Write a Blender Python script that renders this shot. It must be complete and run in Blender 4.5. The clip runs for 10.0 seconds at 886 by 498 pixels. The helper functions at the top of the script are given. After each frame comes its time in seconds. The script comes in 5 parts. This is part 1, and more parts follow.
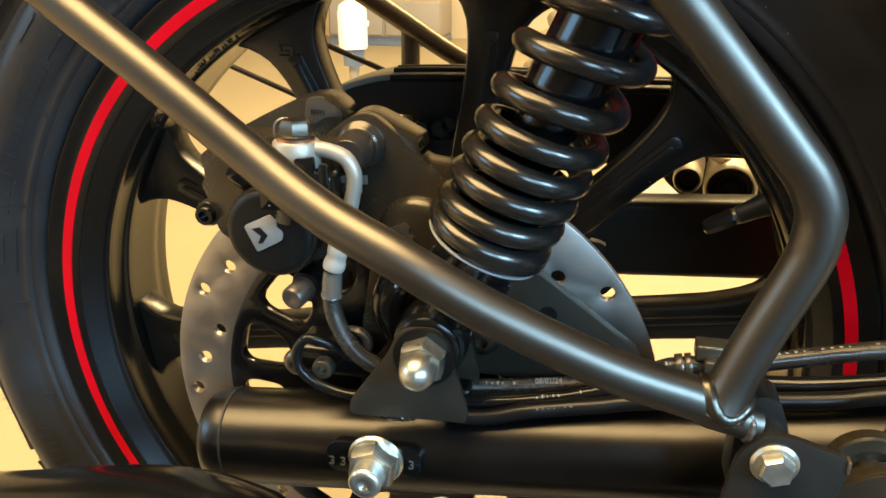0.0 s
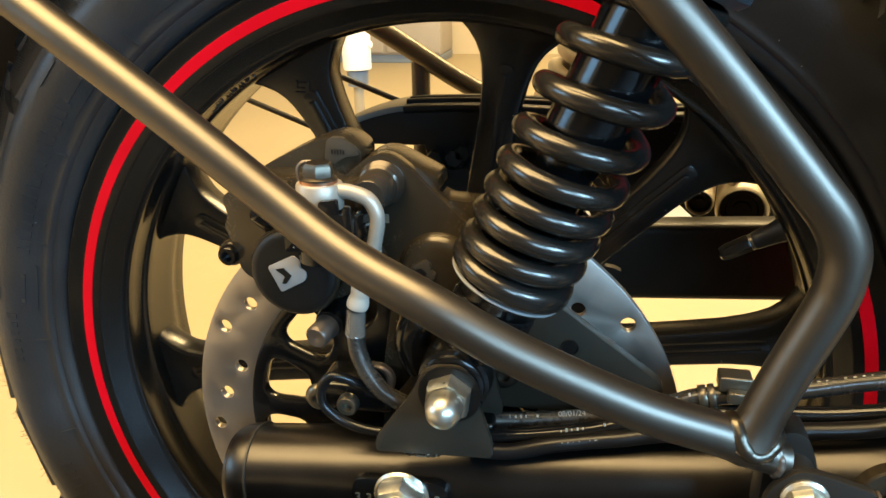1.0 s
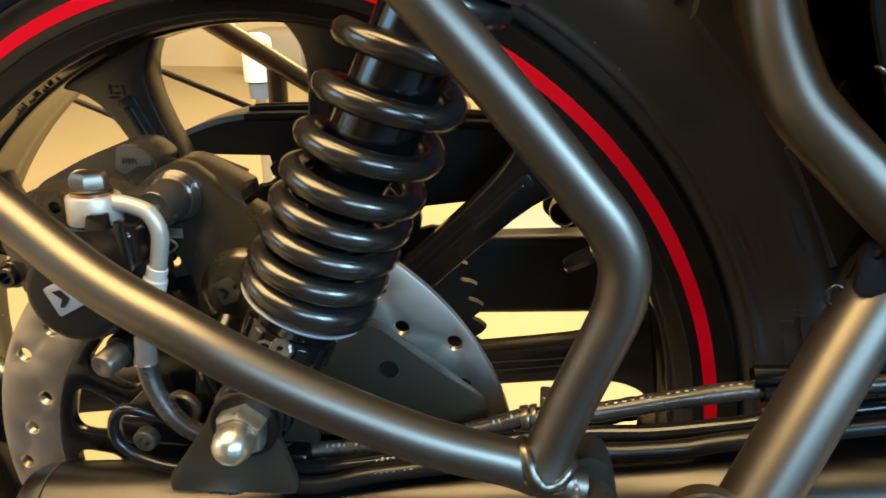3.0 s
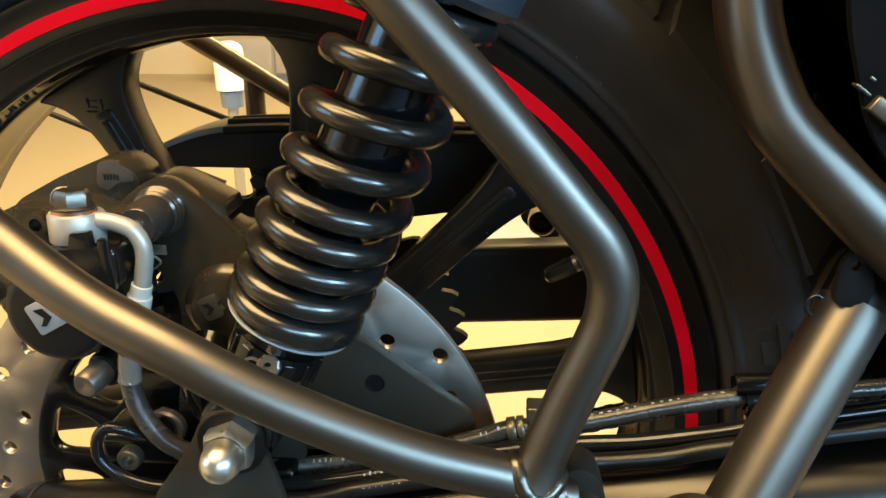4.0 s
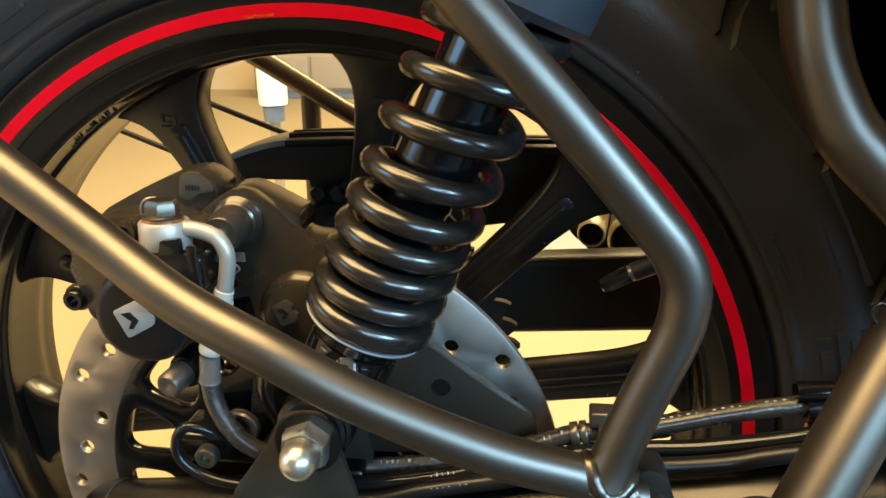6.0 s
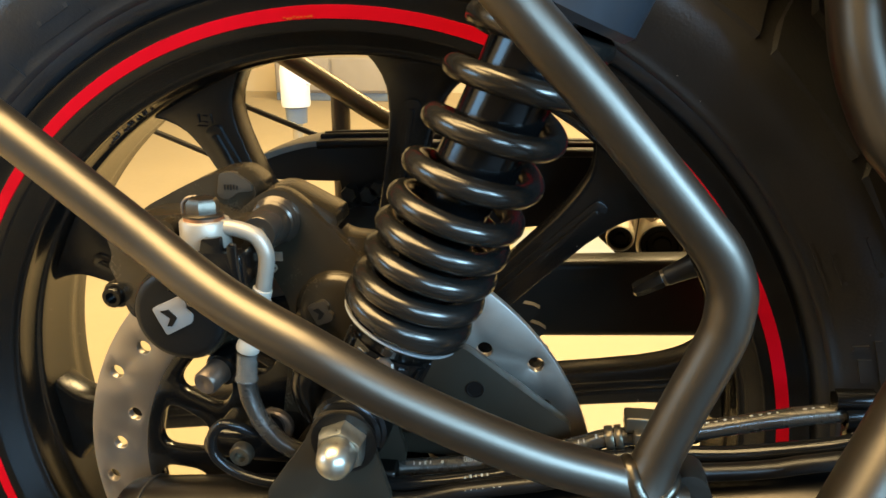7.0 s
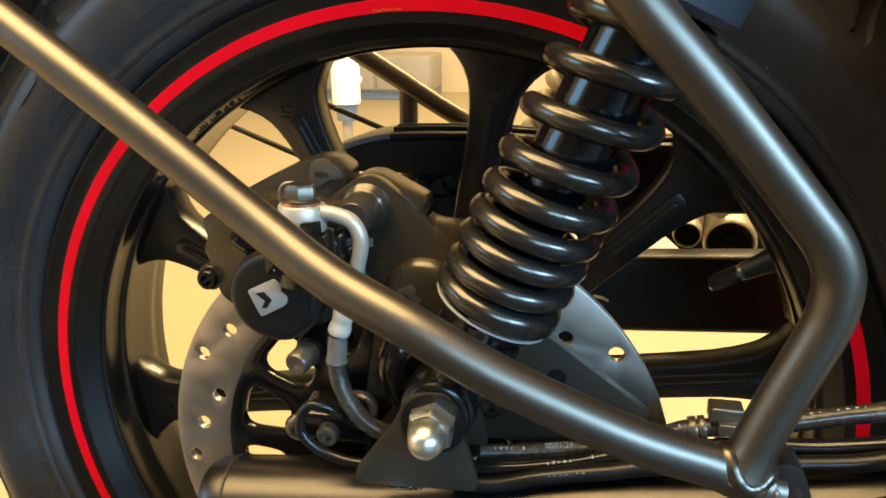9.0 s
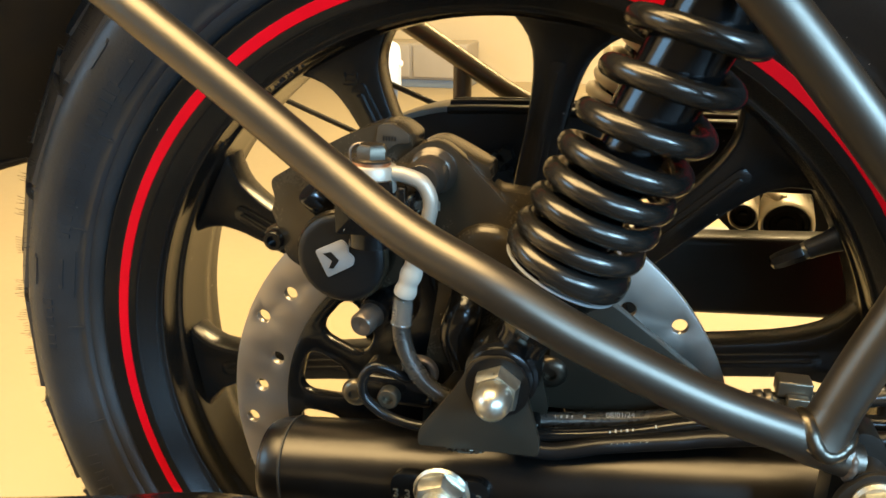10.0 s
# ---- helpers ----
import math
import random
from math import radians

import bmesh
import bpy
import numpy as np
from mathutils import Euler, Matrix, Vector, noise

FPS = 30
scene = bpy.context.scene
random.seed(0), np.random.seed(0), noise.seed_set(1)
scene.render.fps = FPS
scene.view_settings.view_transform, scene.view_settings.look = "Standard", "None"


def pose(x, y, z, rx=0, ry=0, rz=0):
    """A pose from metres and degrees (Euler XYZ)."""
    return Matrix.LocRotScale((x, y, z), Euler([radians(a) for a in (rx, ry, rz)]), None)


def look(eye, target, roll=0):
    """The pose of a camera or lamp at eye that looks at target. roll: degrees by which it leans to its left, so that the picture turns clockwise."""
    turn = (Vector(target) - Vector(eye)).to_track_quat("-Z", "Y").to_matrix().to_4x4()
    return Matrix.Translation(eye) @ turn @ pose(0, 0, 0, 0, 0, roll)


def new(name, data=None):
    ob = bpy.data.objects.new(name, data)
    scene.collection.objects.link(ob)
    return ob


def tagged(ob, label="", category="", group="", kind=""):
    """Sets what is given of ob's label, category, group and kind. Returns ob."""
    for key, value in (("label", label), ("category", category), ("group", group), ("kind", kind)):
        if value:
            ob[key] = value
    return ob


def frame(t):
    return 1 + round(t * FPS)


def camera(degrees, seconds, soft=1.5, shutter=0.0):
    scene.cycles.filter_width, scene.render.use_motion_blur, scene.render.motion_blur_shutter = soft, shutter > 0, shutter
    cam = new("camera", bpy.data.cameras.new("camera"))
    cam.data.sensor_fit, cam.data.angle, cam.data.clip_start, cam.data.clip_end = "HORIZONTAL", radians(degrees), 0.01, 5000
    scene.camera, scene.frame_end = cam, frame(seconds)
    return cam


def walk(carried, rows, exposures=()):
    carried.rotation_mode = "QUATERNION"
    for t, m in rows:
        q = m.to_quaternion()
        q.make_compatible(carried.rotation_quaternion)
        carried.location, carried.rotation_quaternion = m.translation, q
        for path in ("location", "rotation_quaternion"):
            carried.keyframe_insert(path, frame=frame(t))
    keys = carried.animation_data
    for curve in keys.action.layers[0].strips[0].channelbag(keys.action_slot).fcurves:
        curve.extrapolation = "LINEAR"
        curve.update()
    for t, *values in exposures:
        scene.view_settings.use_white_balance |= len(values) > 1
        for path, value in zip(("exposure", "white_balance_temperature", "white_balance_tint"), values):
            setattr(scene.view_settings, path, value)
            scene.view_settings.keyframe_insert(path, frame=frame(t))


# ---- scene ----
# The wheel's axle runs along y at height HUB; the bike's front is towards +x, its right side towards -y.
HUB = 0.350
cam = camera(60.23, 10.0, shutter=0.35)
# seconds, eye, yaw, pitch, roll
ROWS = [
    (0, 0.0929, -0.3781, 0.5781, 11.96, -22.08, -0.09),
    (0.5, 0.0924, -0.3820, 0.5870, 12.07, -21.62, -0.84),
    (1, 0.0850, -0.3789, 0.5893, 12.25, -21.10, -1.36),
    (1.5, 0.0769, -0.3791, 0.5853, 12.05, -20.67, -1.56),
    (2, 0.0886, -0.3708, 0.5776, 10.95, -20.67, -1.33),
    (2.5, 0.1140, -0.3600, 0.5786, 8.77, -20.45, -0.75),
    (3, 0.1333, -0.3473, 0.5800, 6.77, -20.12, -0.33),
    (3.2, 0.1363, -0.3462, 0.5804, 6.05, -19.85, -0.20),
    (4.3, 0.1251, -0.3506, 0.5838, 4.47, -19.47, -0.18),
    (4.5, 0.1247, -0.3523, 0.5833, 4.72, -19.22, -0.23),
    (5, 0.1241, -0.3547, 0.5872, 5.28, -19.02, -0.50),
    (5.5, 0.1208, -0.3609, 0.5888, 6.17, -18.83, -0.71),
    (6, 0.1139, -0.3612, 0.5852, 7.01, -18.61, -0.74),
    (6.2, 0.1110, -0.3624, 0.5864, 7.13, -18.69, -0.74),
    (7.3, 0.1033, -0.3633, 0.5842, 8.64, -18.27, -0.38),
    (7.5, 0.1016, -0.3651, 0.5841, 8.76, -18.26, -0.39),
    (8, 0.1003, -0.3704, 0.5851, 9.36, -18.19, -0.37),
    (8.5, 0.0951, -0.3701, 0.5840, 10.15, -18.19, -0.45),
    (9, 0.0850, -0.3738, 0.5818, 11.22, -18.34, -0.44),
    (9.5, 0.0743, -0.3771, 0.5789, 12.37, -18.61, -0.20),
    (10, 0.0698, -0.3809, 0.5709, 13.54, -19.03, 0.27),
]


def aim(x, y, z, yaw, pitch, roll):
    return pose(x, y, z, 90 + pitch, 0, yaw) @ pose(0, 0, 0, 0, 0, roll)


walk(cam, [(t, aim(*row)) for t, *row in ROWS])

# ---- light ----
world = bpy.data.worlds.new("room_air")
world.use_nodes = True
world.node_tree.nodes["Background"].inputs["Color"].default_value = (1.0, 0.86, 0.66, 1)
world.node_tree.nodes["Background"].inputs["Strength"].default_value = 0.015
scene.world = world
scene.view_settings.exposure = 0.08


def area_lamp(name, m, sx, sy, watts, colour):
    data = bpy.data.lights.new(name, "AREA")
    data.shape, data.size, data.size_y = "RECTANGLE", sx, sy
    data.energy, data.color = watts, colour
    ob = new(name, data)
    ob.matrix_world = m
    return ob


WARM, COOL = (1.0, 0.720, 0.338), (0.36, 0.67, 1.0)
area_lamp("ceiling_light_far", look((0.4, 2.3, 2.72), (0.4, 2.3, 0)), 1.2, 0.6, 145, WARM)
area_lamp("ceiling_light_front", look((1.6, 2.0, 2.72), (1.6, 2.0, 0)), 1.2, 0.6, 122, WARM)
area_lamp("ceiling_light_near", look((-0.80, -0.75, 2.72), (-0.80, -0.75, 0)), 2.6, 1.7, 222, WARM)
area_lamp("window_daylight", look((3.36, -2.4, 1.78), (0.15, -0.1, 0.45)), 1.6, 1.2, 232, COOL)
area_lamp("window_daylight_south", look((1.55, -3.14, 1.75), (0.15, -0.1, 0.45)), 1.4, 1.0, 72, COOL)
area_lamp("window_daylight_west", look((-3.36, -1.4, 1.65), (-1.2, -0.9, 0.0)), 1.5, 1.2, 42, COOL)

# ---- materials ----


def material(name, base, rough=0.5, metal=0.0, vary=0.15, scale=40.0, bump=0.0, bump_scale=400.0, coat=0.0,
             rough_vary=0.1, stretch=(1, 1, 1), ior=1.45, spec=0.5, dust=0.0):
    """A procedural surface: a base colour with stains, a roughness with smears, and fine relief."""
    mat = bpy.data.materials.new(name)
    mat.use_nodes = True
    nt = mat.node_tree
    bsdf = nt.nodes["Principled BSDF"]
    bsdf.inputs["Metallic"].default_value = metal
    bsdf.inputs["Coat Weight"].default_value = coat
    bsdf.inputs["Coat Roughness"].default_value = 0.15
    bsdf.inputs["IOR"].default_value = ior
    bsdf.inputs["Specular IOR Level"].default_value = spec
    coord = nt.nodes.new("ShaderNodeTexCoord")
    place = nt.nodes.new("ShaderNodeMapping")
    place.inputs["Scale"].default_value = stretch
    nt.links.new(coord.outputs["Object"], place.inputs["Vector"])
    stain = nt.nodes.new("ShaderNodeTexNoise")
    stain.inputs["Scale"].default_value, stain.inputs["Detail"].default_value = scale, 6.0
    grain = nt.nodes.new("ShaderNodeTexNoise")
    grain.inputs["Scale"].default_value, grain.inputs["Detail"].default_value = bump_scale, 4.0
    nt.links.new(place.outputs["Vector"], stain.inputs["Vector"])
    nt.links.new(place.outputs["Vector"], grain.inputs["Vector"])
    ramp = nt.nodes.new("ShaderNodeValToRGB")
    ramp.color_ramp.elements[0].position, ramp.color_ramp.elements[1].position = 0.3, 0.7
    ramp.color_ramp.elements[0].color = (*[c * (1 - vary) for c in base], 1)
    ramp.color_ramp.elements[1].color = (*[min(1.0, c * (1 + vary)) for c in base], 1)
    nt.links.new(stain.outputs["Fac"], ramp.inputs["Fac"])
    nt.links.new(ramp.outputs["Color"], bsdf.inputs["Base Color"])
    if dust:
        cells = nt.nodes.new("ShaderNodeTexVoronoi")
        cells.inputs["Scale"].default_value = 95.0
        nt.links.new(coord.outputs["Object"], cells.inputs["Vector"])
        near = nt.nodes.new("ShaderNodeMath")
        near.operation, near.inputs[1].default_value = "LESS_THAN", 0.032
        nt.links.new(cells.outputs["Distance"], near.inputs[0])
        split = nt.nodes.new("ShaderNodeSeparateColor")
        nt.links.new(cells.outputs["Color"], split.inputs[0])
        some = nt.nodes.new("ShaderNodeMath")
        some.operation, some.inputs[1].default_value = "LESS_THAN", dust
        nt.links.new(split.outputs[0], some.inputs[0])
        both = nt.nodes.new("ShaderNodeMath")
        both.operation = "MULTIPLY"
        nt.links.new(near.outputs[0], both.inputs[0])
        nt.links.new(some.outputs[0], both.inputs[1])
        speck = nt.nodes.new("ShaderNodeMix")
        speck.data_type = "RGBA"
        nt.links.new(both.outputs[0], speck.inputs["Factor"])
        nt.links.new(ramp.outputs["Color"], speck.inputs[6])
        speck.inputs[7].default_value = (0.30, 0.28, 0.25, 1)
        nt.links.new(speck.outputs[2], bsdf.inputs["Base Color"])
    spread = nt.nodes.new("ShaderNodeMapRange")
    spread.inputs["From Min"].default_value, spread.inputs["From Max"].default_value = 0.3, 0.7
    spread.inputs["To Min"].default_value = max(0.02, rough - rough_vary)
    spread.inputs["To Max"].default_value = min(1.0, rough + rough_vary)
    mix = nt.nodes.new("ShaderNodeMath")
    mix.operation = "MULTIPLY_ADD"
    mix.inputs[1].default_value = 0.3
    nt.links.new(grain.outputs["Fac"], mix.inputs[0])
    half = nt.nodes.new("ShaderNodeMath")
    half.operation = "MULTIPLY"
    half.inputs[1].default_value = 0.7
    nt.links.new(stain.outputs["Fac"], half.inputs[0])
    nt.links.new(half.outputs[0], mix.inputs[2])
    nt.links.new(mix.outputs[0], spread.inputs["Value"])
    nt.links.new(spread.outputs[0], bsdf.inputs["Roughness"])
    if bump:
        relief = nt.nodes.new("ShaderNodeBump")
        relief.inputs["Strength"].default_value, relief.inputs["Distance"].default_value = bump, 0.0006
        nt.links.new(grain.outputs["Fac"], relief.inputs["Height"])
        nt.links.new(relief.outputs["Normal"], bsdf.inputs["Normal"])
    return mat


TUBE = material("satin_grey_black_paint", (0.129, 0.112, 0.091), 0.395, 0.96, 0.07, 25, 0.0, 1400, rough_vary=0.015, dust=0.03)
WELD = material("painted_weld_metal", (0.092, 0.080, 0.063), 0.30, 0.95, 0.12, 90, 0.08, 500, rough_vary=0.05)
POWDER = material("matt_black_powder_coat", (0.0190, 0.0165, 0.0130), 0.42, 0.1, 0.15, 30, 0.06, 1600, rough_vary=0.05, spec=0.38, dust=0.2)
SATIN = material("satin_brown_black_paint", (0.034, 0.028, 0.0195), 0.40, 0.15, 0.12, 30, 0.03, 1600, rough_vary=0.04, spec=0.35, dust=0.2)
GLOSS = material("gloss_black_paint", (0.004, 0.004, 0.004), 0.20, 0.0, 0.1, 40, 0.03, 900, coat=0.2, rough_vary=0.05, dust=0.2)
SPRING = material("black_spring_enamel", (0.070, 0.064, 0.056), 0.235, 0.85, 0.06, 60, 0.0, 1200, rough_vary=0.02, spec=0.6)
CAST = material("black_cast_aluminium", (0.054, 0.043, 0.028), 0.25, 0.5, 0.16, 50, 0.05, 1100, rough_vary=0.05, spec=0.8, dust=0.14)
RIM = material("satin_black_wheel_paint", (0.0055, 0.0051, 0.0047), 0.25, 0.0, 0.08, 35, 0.0, 1000, rough_vary=0.01, spec=0.7, dust=0.35)
SOFT_RUBBER = material("black_rubber", (0.016, 0.015, 0.015), 0.5, 0.0, 0.2, 60, 0.1, 900)
CABLE = material("shiny_black_cable_sheath", (0.007, 0.007, 0.007), 0.15, 0.0, 0.1, 60, 0.02, 900, rough_vary=0.05)
SHEATH = material("dull_black_cable_sheath", (0.0065, 0.006, 0.006), 0.34, 0.0, 0.15, 60, 0.03, 900, rough_vary=0.05)
PLASTIC = material("black_plastic", (0.0055, 0.0052, 0.0049), 0.42, 0.0, 0.15, 40, 0.10, 900, spec=0.4, dust=0.25)
MATT = material("matt_black_plastic", (0.0055, 0.005, 0.005), 0.6, 0.0, 0.15, 40, 0.1, 900, spec=0.12)
RED = material("red_rim_tape", (0.64, 0.0006, 0.010), 0.45, 0.0, 0.08, 30, 0.03, 600, rough_vary=0.05, spec=0.15)
STEEL = material("zinc_plated_steel", (0.64, 0.61, 0.51), 0.33, 0.96, 0.20, 160, 0.08, 700, rough_vary=0.08)
DARK_STEEL = material("dark_plated_steel", (0.105, 0.086, 0.064), 0.34, 0.90, 0.15, 120, 0.05, 900, rough_vary=0.05)
ALU = material("satin_aluminium", (0.385, 0.340, 0.275), 0.44, 0.45, 0.06, 90, 0.04, 1500, rough_vary=0.06)
COPPER = material("copper_washer", (0.55, 0.28, 0.16), 0.35, 0.95, 0.15, 120, 0.05, 900)
SHRINK = material("cream_heat_shrink", (0.52, 0.46, 0.37), 0.45, 0.0, 0.08, 80, 0.06, 700)
BADGE = material("pale_grey_badge", (0.34, 0.315, 0.285), 0.36, 0.2, 0.08, 90, 0.03, 900)
LABEL = material("dull_grey_label", (0.062, 0.053, 0.041), 0.34, 0.3, 0.2, 90, 0.05, 900)
PEG = material("cream_metal_and_lit_coil", (0.62, 0.55, 0.42), 0.36, 0.1, 0.10, 60, 0.06, 600, rough_vary=0.05)
BRONZE = material("dull_bronze_pin", (0.16, 0.13, 0.105), 0.38, 0.7, 0.15, 150, 0.05, 900)
BOOT = material("brown_black_anodised_metal", (0.075, 0.062, 0.048), 0.22, 0.6, 0.12, 90, 0.0, 900, rough_vary=0.04)
CLAMP = material("tan_plated_clamp", (0.17, 0.145, 0.105), 0.33, 0.8, 0.10, 90, 0.03, 900, rough_vary=0.04)
SEAT_RING = material("grey_plastic_ring", (0.24, 0.235, 0.225), 0.4, 0.0, 0.08, 60, 0.04, 900)
SHROUD = material("slate_grey_paint", (0.050, 0.055, 0.064), 0.42, 0.4, 0.08, 40, 0.06, 900)
CHAIN = material("oiled_chain_steel", (0.012, 0.011, 0.010), 0.5, 0.2, 0.3, 150, 0.2, 600)
FLOOR = material("pale_floor_tile", (0.365, 0.302, 0.190), 0.42, 0.0, 0.05, 3, 0.03, 60, rough_vary=0.06)
PALE_GREY = material("pale_blue_grey_strip", (0.27, 0.30, 0.31), 0.5, 0.0, 0.05, 5, 0.03, 200)
WALL = material("tan_wall_paint", (0.62, 0.50, 0.30), 0.7, 0.0, 0.04, 2, 0.1, 120)
CEILING = material("grey_ceiling_paint", (0.16, 0.15, 0.14), 0.8, 0.0, 0.03, 2, 0.05, 120)
DARK_WALL = material("unseen_wall_dark_grey", (0.085, 0.075, 0.065), 0.7, 0.0, 0.06, 2, 0.1, 120)
ARM = material("satin_black_arm_paint", (0.051, 0.047, 0.043), 0.30, 0.97, 0.14, 30, 0.0, 1200, rough_vary=0.025, dust=0.06)
GREY_BOX = material("grey_sheet_metal", (0.34, 0.30, 0.235), 0.5, 0.0, 0.06, 6, 0.05, 80)
WHITE = material("white_plastic", (0.90, 0.89, 0.85), 0.4, 0.0, 0.03, 20, 0.03, 200)
BLUE_GREY = material("pale_blue_plastic", (0.15, 0.19, 0.235), 0.4, 0.0, 0.05, 20, 0.03, 200)
WHITE_INK = material("white_print", (0.42, 0.41, 0.38), 0.6, 0.0, 0.2, 300, spec=0.2)


def mottled_rubber():
    """Tyre rubber: blue-grey, with brown dust in soft patches and streaks round the wheel."""
    mat = material("dusty_tyre_rubber", (0.0172, 0.0174, 0.0186), 0.44, 0.0, 0.30, 22, 0.30, 700, rough_vary=0.09, spec=0.75, dust=0.35)
    nt = mat.node_tree
    bsdf = nt.nodes["Principled BSDF"]
    before = bsdf.inputs["Base Color"].links[0].from_socket
    coord = nt.nodes.new("ShaderNodeTexCoord")
    patch = nt.nodes.new("ShaderNodeTexNoise")
    patch.inputs["Scale"].default_value, patch.inputs["Detail"].default_value = 9.0, 7.0
    patch.inputs["Roughness"].default_value = 0.62
    nt.links.new(coord.outputs["Object"], patch.inputs["Vector"])
    spread = nt.nodes.new("ShaderNodeMapRange")
    spread.inputs["From Min"].default_value, spread.inputs["From Max"].default_value = 0.44, 0.66
    nt.links.new(patch.outputs["Fac"], spread.inputs["Value"])
    mix = nt.nodes.new("ShaderNodeMix")
    mix.data_type = "RGBA"
    nt.links.new(spread.outputs[0], mix.inputs["Factor"])
    nt.links.new(before, mix.inputs[6])
    mix.inputs[7].default_value = (0.0235, 0.0198, 0.0165, 1)
    nt.links.new(mix.outputs[2], bsdf.inputs["Base Color"])
    fine = bsdf.inputs["Normal"].links[0].from_socket
    waves = nt.nodes.new("ShaderNodeTexNoise")
    waves.inputs["Scale"].default_value, waves.inputs["Detail"].default_value = 60.0, 3.0
    nt.links.new(coord.outputs["Object"], waves.inputs["Vector"])
    uneven = nt.nodes.new("ShaderNodeBump")
    uneven.inputs["Strength"].default_value, uneven.inputs["Distance"].default_value = 0.35, 0.0012
    nt.links.new(waves.outputs["Fac"], uneven.inputs["Height"])
    nt.links.new(fine, uneven.inputs["Normal"])
    nt.links.new(uneven.outputs["Normal"], bsdf.inputs["Normal"])
    return mat


RUBBER = mottled_rubber()


def brushed_steel():
    """Ground brake steel: rings of fine scratches round the axle, tan and blue-grey bands of wear."""
    mat = material("ground_brake_steel", (0.42, 0.345, 0.255), 0.38, 0.95, 0.05, 18, 0.0, rough_vary=0.02)
    nt = mat.node_tree
    bsdf = nt.nodes["Principled BSDF"]
    coord = nt.nodes.new("ShaderNodeTexCoord")
    split = nt.nodes.new("ShaderNodeSeparateXYZ")
    nt.links.new(coord.outputs["Object"], split.inputs[0])
    radius = nt.nodes.new("ShaderNodeVectorMath")
    radius.operation = "LENGTH"
    flat = nt.nodes.new("ShaderNodeCombineXYZ")
    nt.links.new(split.outputs["X"], flat.inputs["X"])
    nt.links.new(split.outputs["Z"], flat.inputs["Z"])
    nt.links.new(flat.outputs[0], radius.inputs[0])
    rings = nt.nodes.new("ShaderNodeTexNoise")
    rings.noise_dimensions = "1D"
    rings.inputs["Scale"].default_value, rings.inputs["Detail"].default_value = 1500.0, 3.0
    nt.links.new(radius.outputs["Value"], rings.inputs["W"])
    relief = nt.nodes.new("ShaderNodeBump")
    relief.inputs["Strength"].default_value, relief.inputs["Distance"].default_value = 0.12, 0.0003
    nt.links.new(rings.outputs["Fac"], relief.inputs["Height"])
    nt.links.new(relief.outputs["Normal"], bsdf.inputs["Normal"])
    ground = nt.nodes.new("ShaderNodeTangent")
    ground.direction_type, ground.axis = "RADIAL", "Y"
    nt.links.new(ground.outputs[0], bsdf.inputs["Tangent"])
    bsdf.inputs["Anisotropic"].default_value = 0.5
    bsdf.inputs["Anisotropic Rotation"].default_value = 0.25
    wear = nt.nodes.new("ShaderNodeValToRGB")
    span = nt.nodes.new("ShaderNodeMapRange")
    span.inputs["From Min"].default_value, span.inputs["From Max"].default_value = 0.100, 0.132
    nt.links.new(radius.outputs["Value"], span.inputs["Value"])
    nt.links.new(span.outputs[0], wear.inputs["Fac"])
    stops = ((0.0, (0.62, 0.475, 0.315)), (0.28, (0.57, 0.435, 0.29)), (0.34, (0.42, 0.32, 0.22)), (0.62, (0.46, 0.355, 0.245)), (0.70, (0.58, 0.45, 0.315)), (0.93, (0.52, 0.415, 0.30)), (1.0, (0.56, 0.50, 0.43)))
    while len(wear.color_ramp.elements) < len(stops):
        wear.color_ramp.elements.new(0.5)
    for element, (spot, tint) in zip(wear.color_ramp.elements, stops):
        element.position, element.color = spot, (*tint, 1)
    nt.links.new(wear.outputs["Color"], bsdf.inputs["Base Color"])
    return mat


DISC = brushed_steel()


def braided():
    """A rubber hose with a clear jacket over fine braid."""
    mat = material("braided_hose_jacket", (0.075, 0.068, 0.058), 0.26, 0.5, 0.15, 80, 0.0, coat=0.4)
    nt = mat.node_tree
    bsdf = nt.nodes["Principled BSDF"]
    uv = nt.nodes.new("ShaderNodeUVMap")
    wave = nt.nodes.new("ShaderNodeTexWave")
    wave.bands_direction = "X"
    wave.inputs["Scale"].default_value, wave.inputs["Distortion"].default_value = 46.0, 0.2
    nt.links.new(uv.outputs["UV"], wave.inputs["Vector"])
    relief = nt.nodes.new("ShaderNodeBump")
    relief.inputs["Strength"].default_value, relief.inputs["Distance"].default_value = 0.26, 0.0005
    nt.links.new(wave.outputs["Fac"], relief.inputs["Height"])
    nt.links.new(relief.outputs["Normal"], bsdf.inputs["Normal"])
    return mat


HOSE = braided()


def clear_sleeve():
    mat = material("clear_plastic_sleeve", (0.44, 0.41, 0.36), 0.14, 0.0, 0.05, 60, 0.0)
    mat.node_tree.nodes["Principled BSDF"].inputs["Transmission Weight"].default_value = 0.75
    return mat


SLEEVE = clear_sleeve()

# Paler copy of the guard's plastic; its colour stands in for light on top.
LIT_TOP = material("lit_top_plastic", (0.15, 0.135, 0.11), 0.5, 0.0, 0.2, 40, 0.05, 600)

# ---- building helpers ----
ORIGIN = {}


def at(x, y, z):
    """A point given from the middle of the axle."""
    return Vector((x, y, z + HUB))


def thing(name, origin, label, category, group="", kind=""):
    ob = new(name)
    ob.empty_display_size = 0.02
    ob.location = origin
    ORIGIN[ob.name] = Vector(origin)
    return tagged(ob, label, category, group, kind)


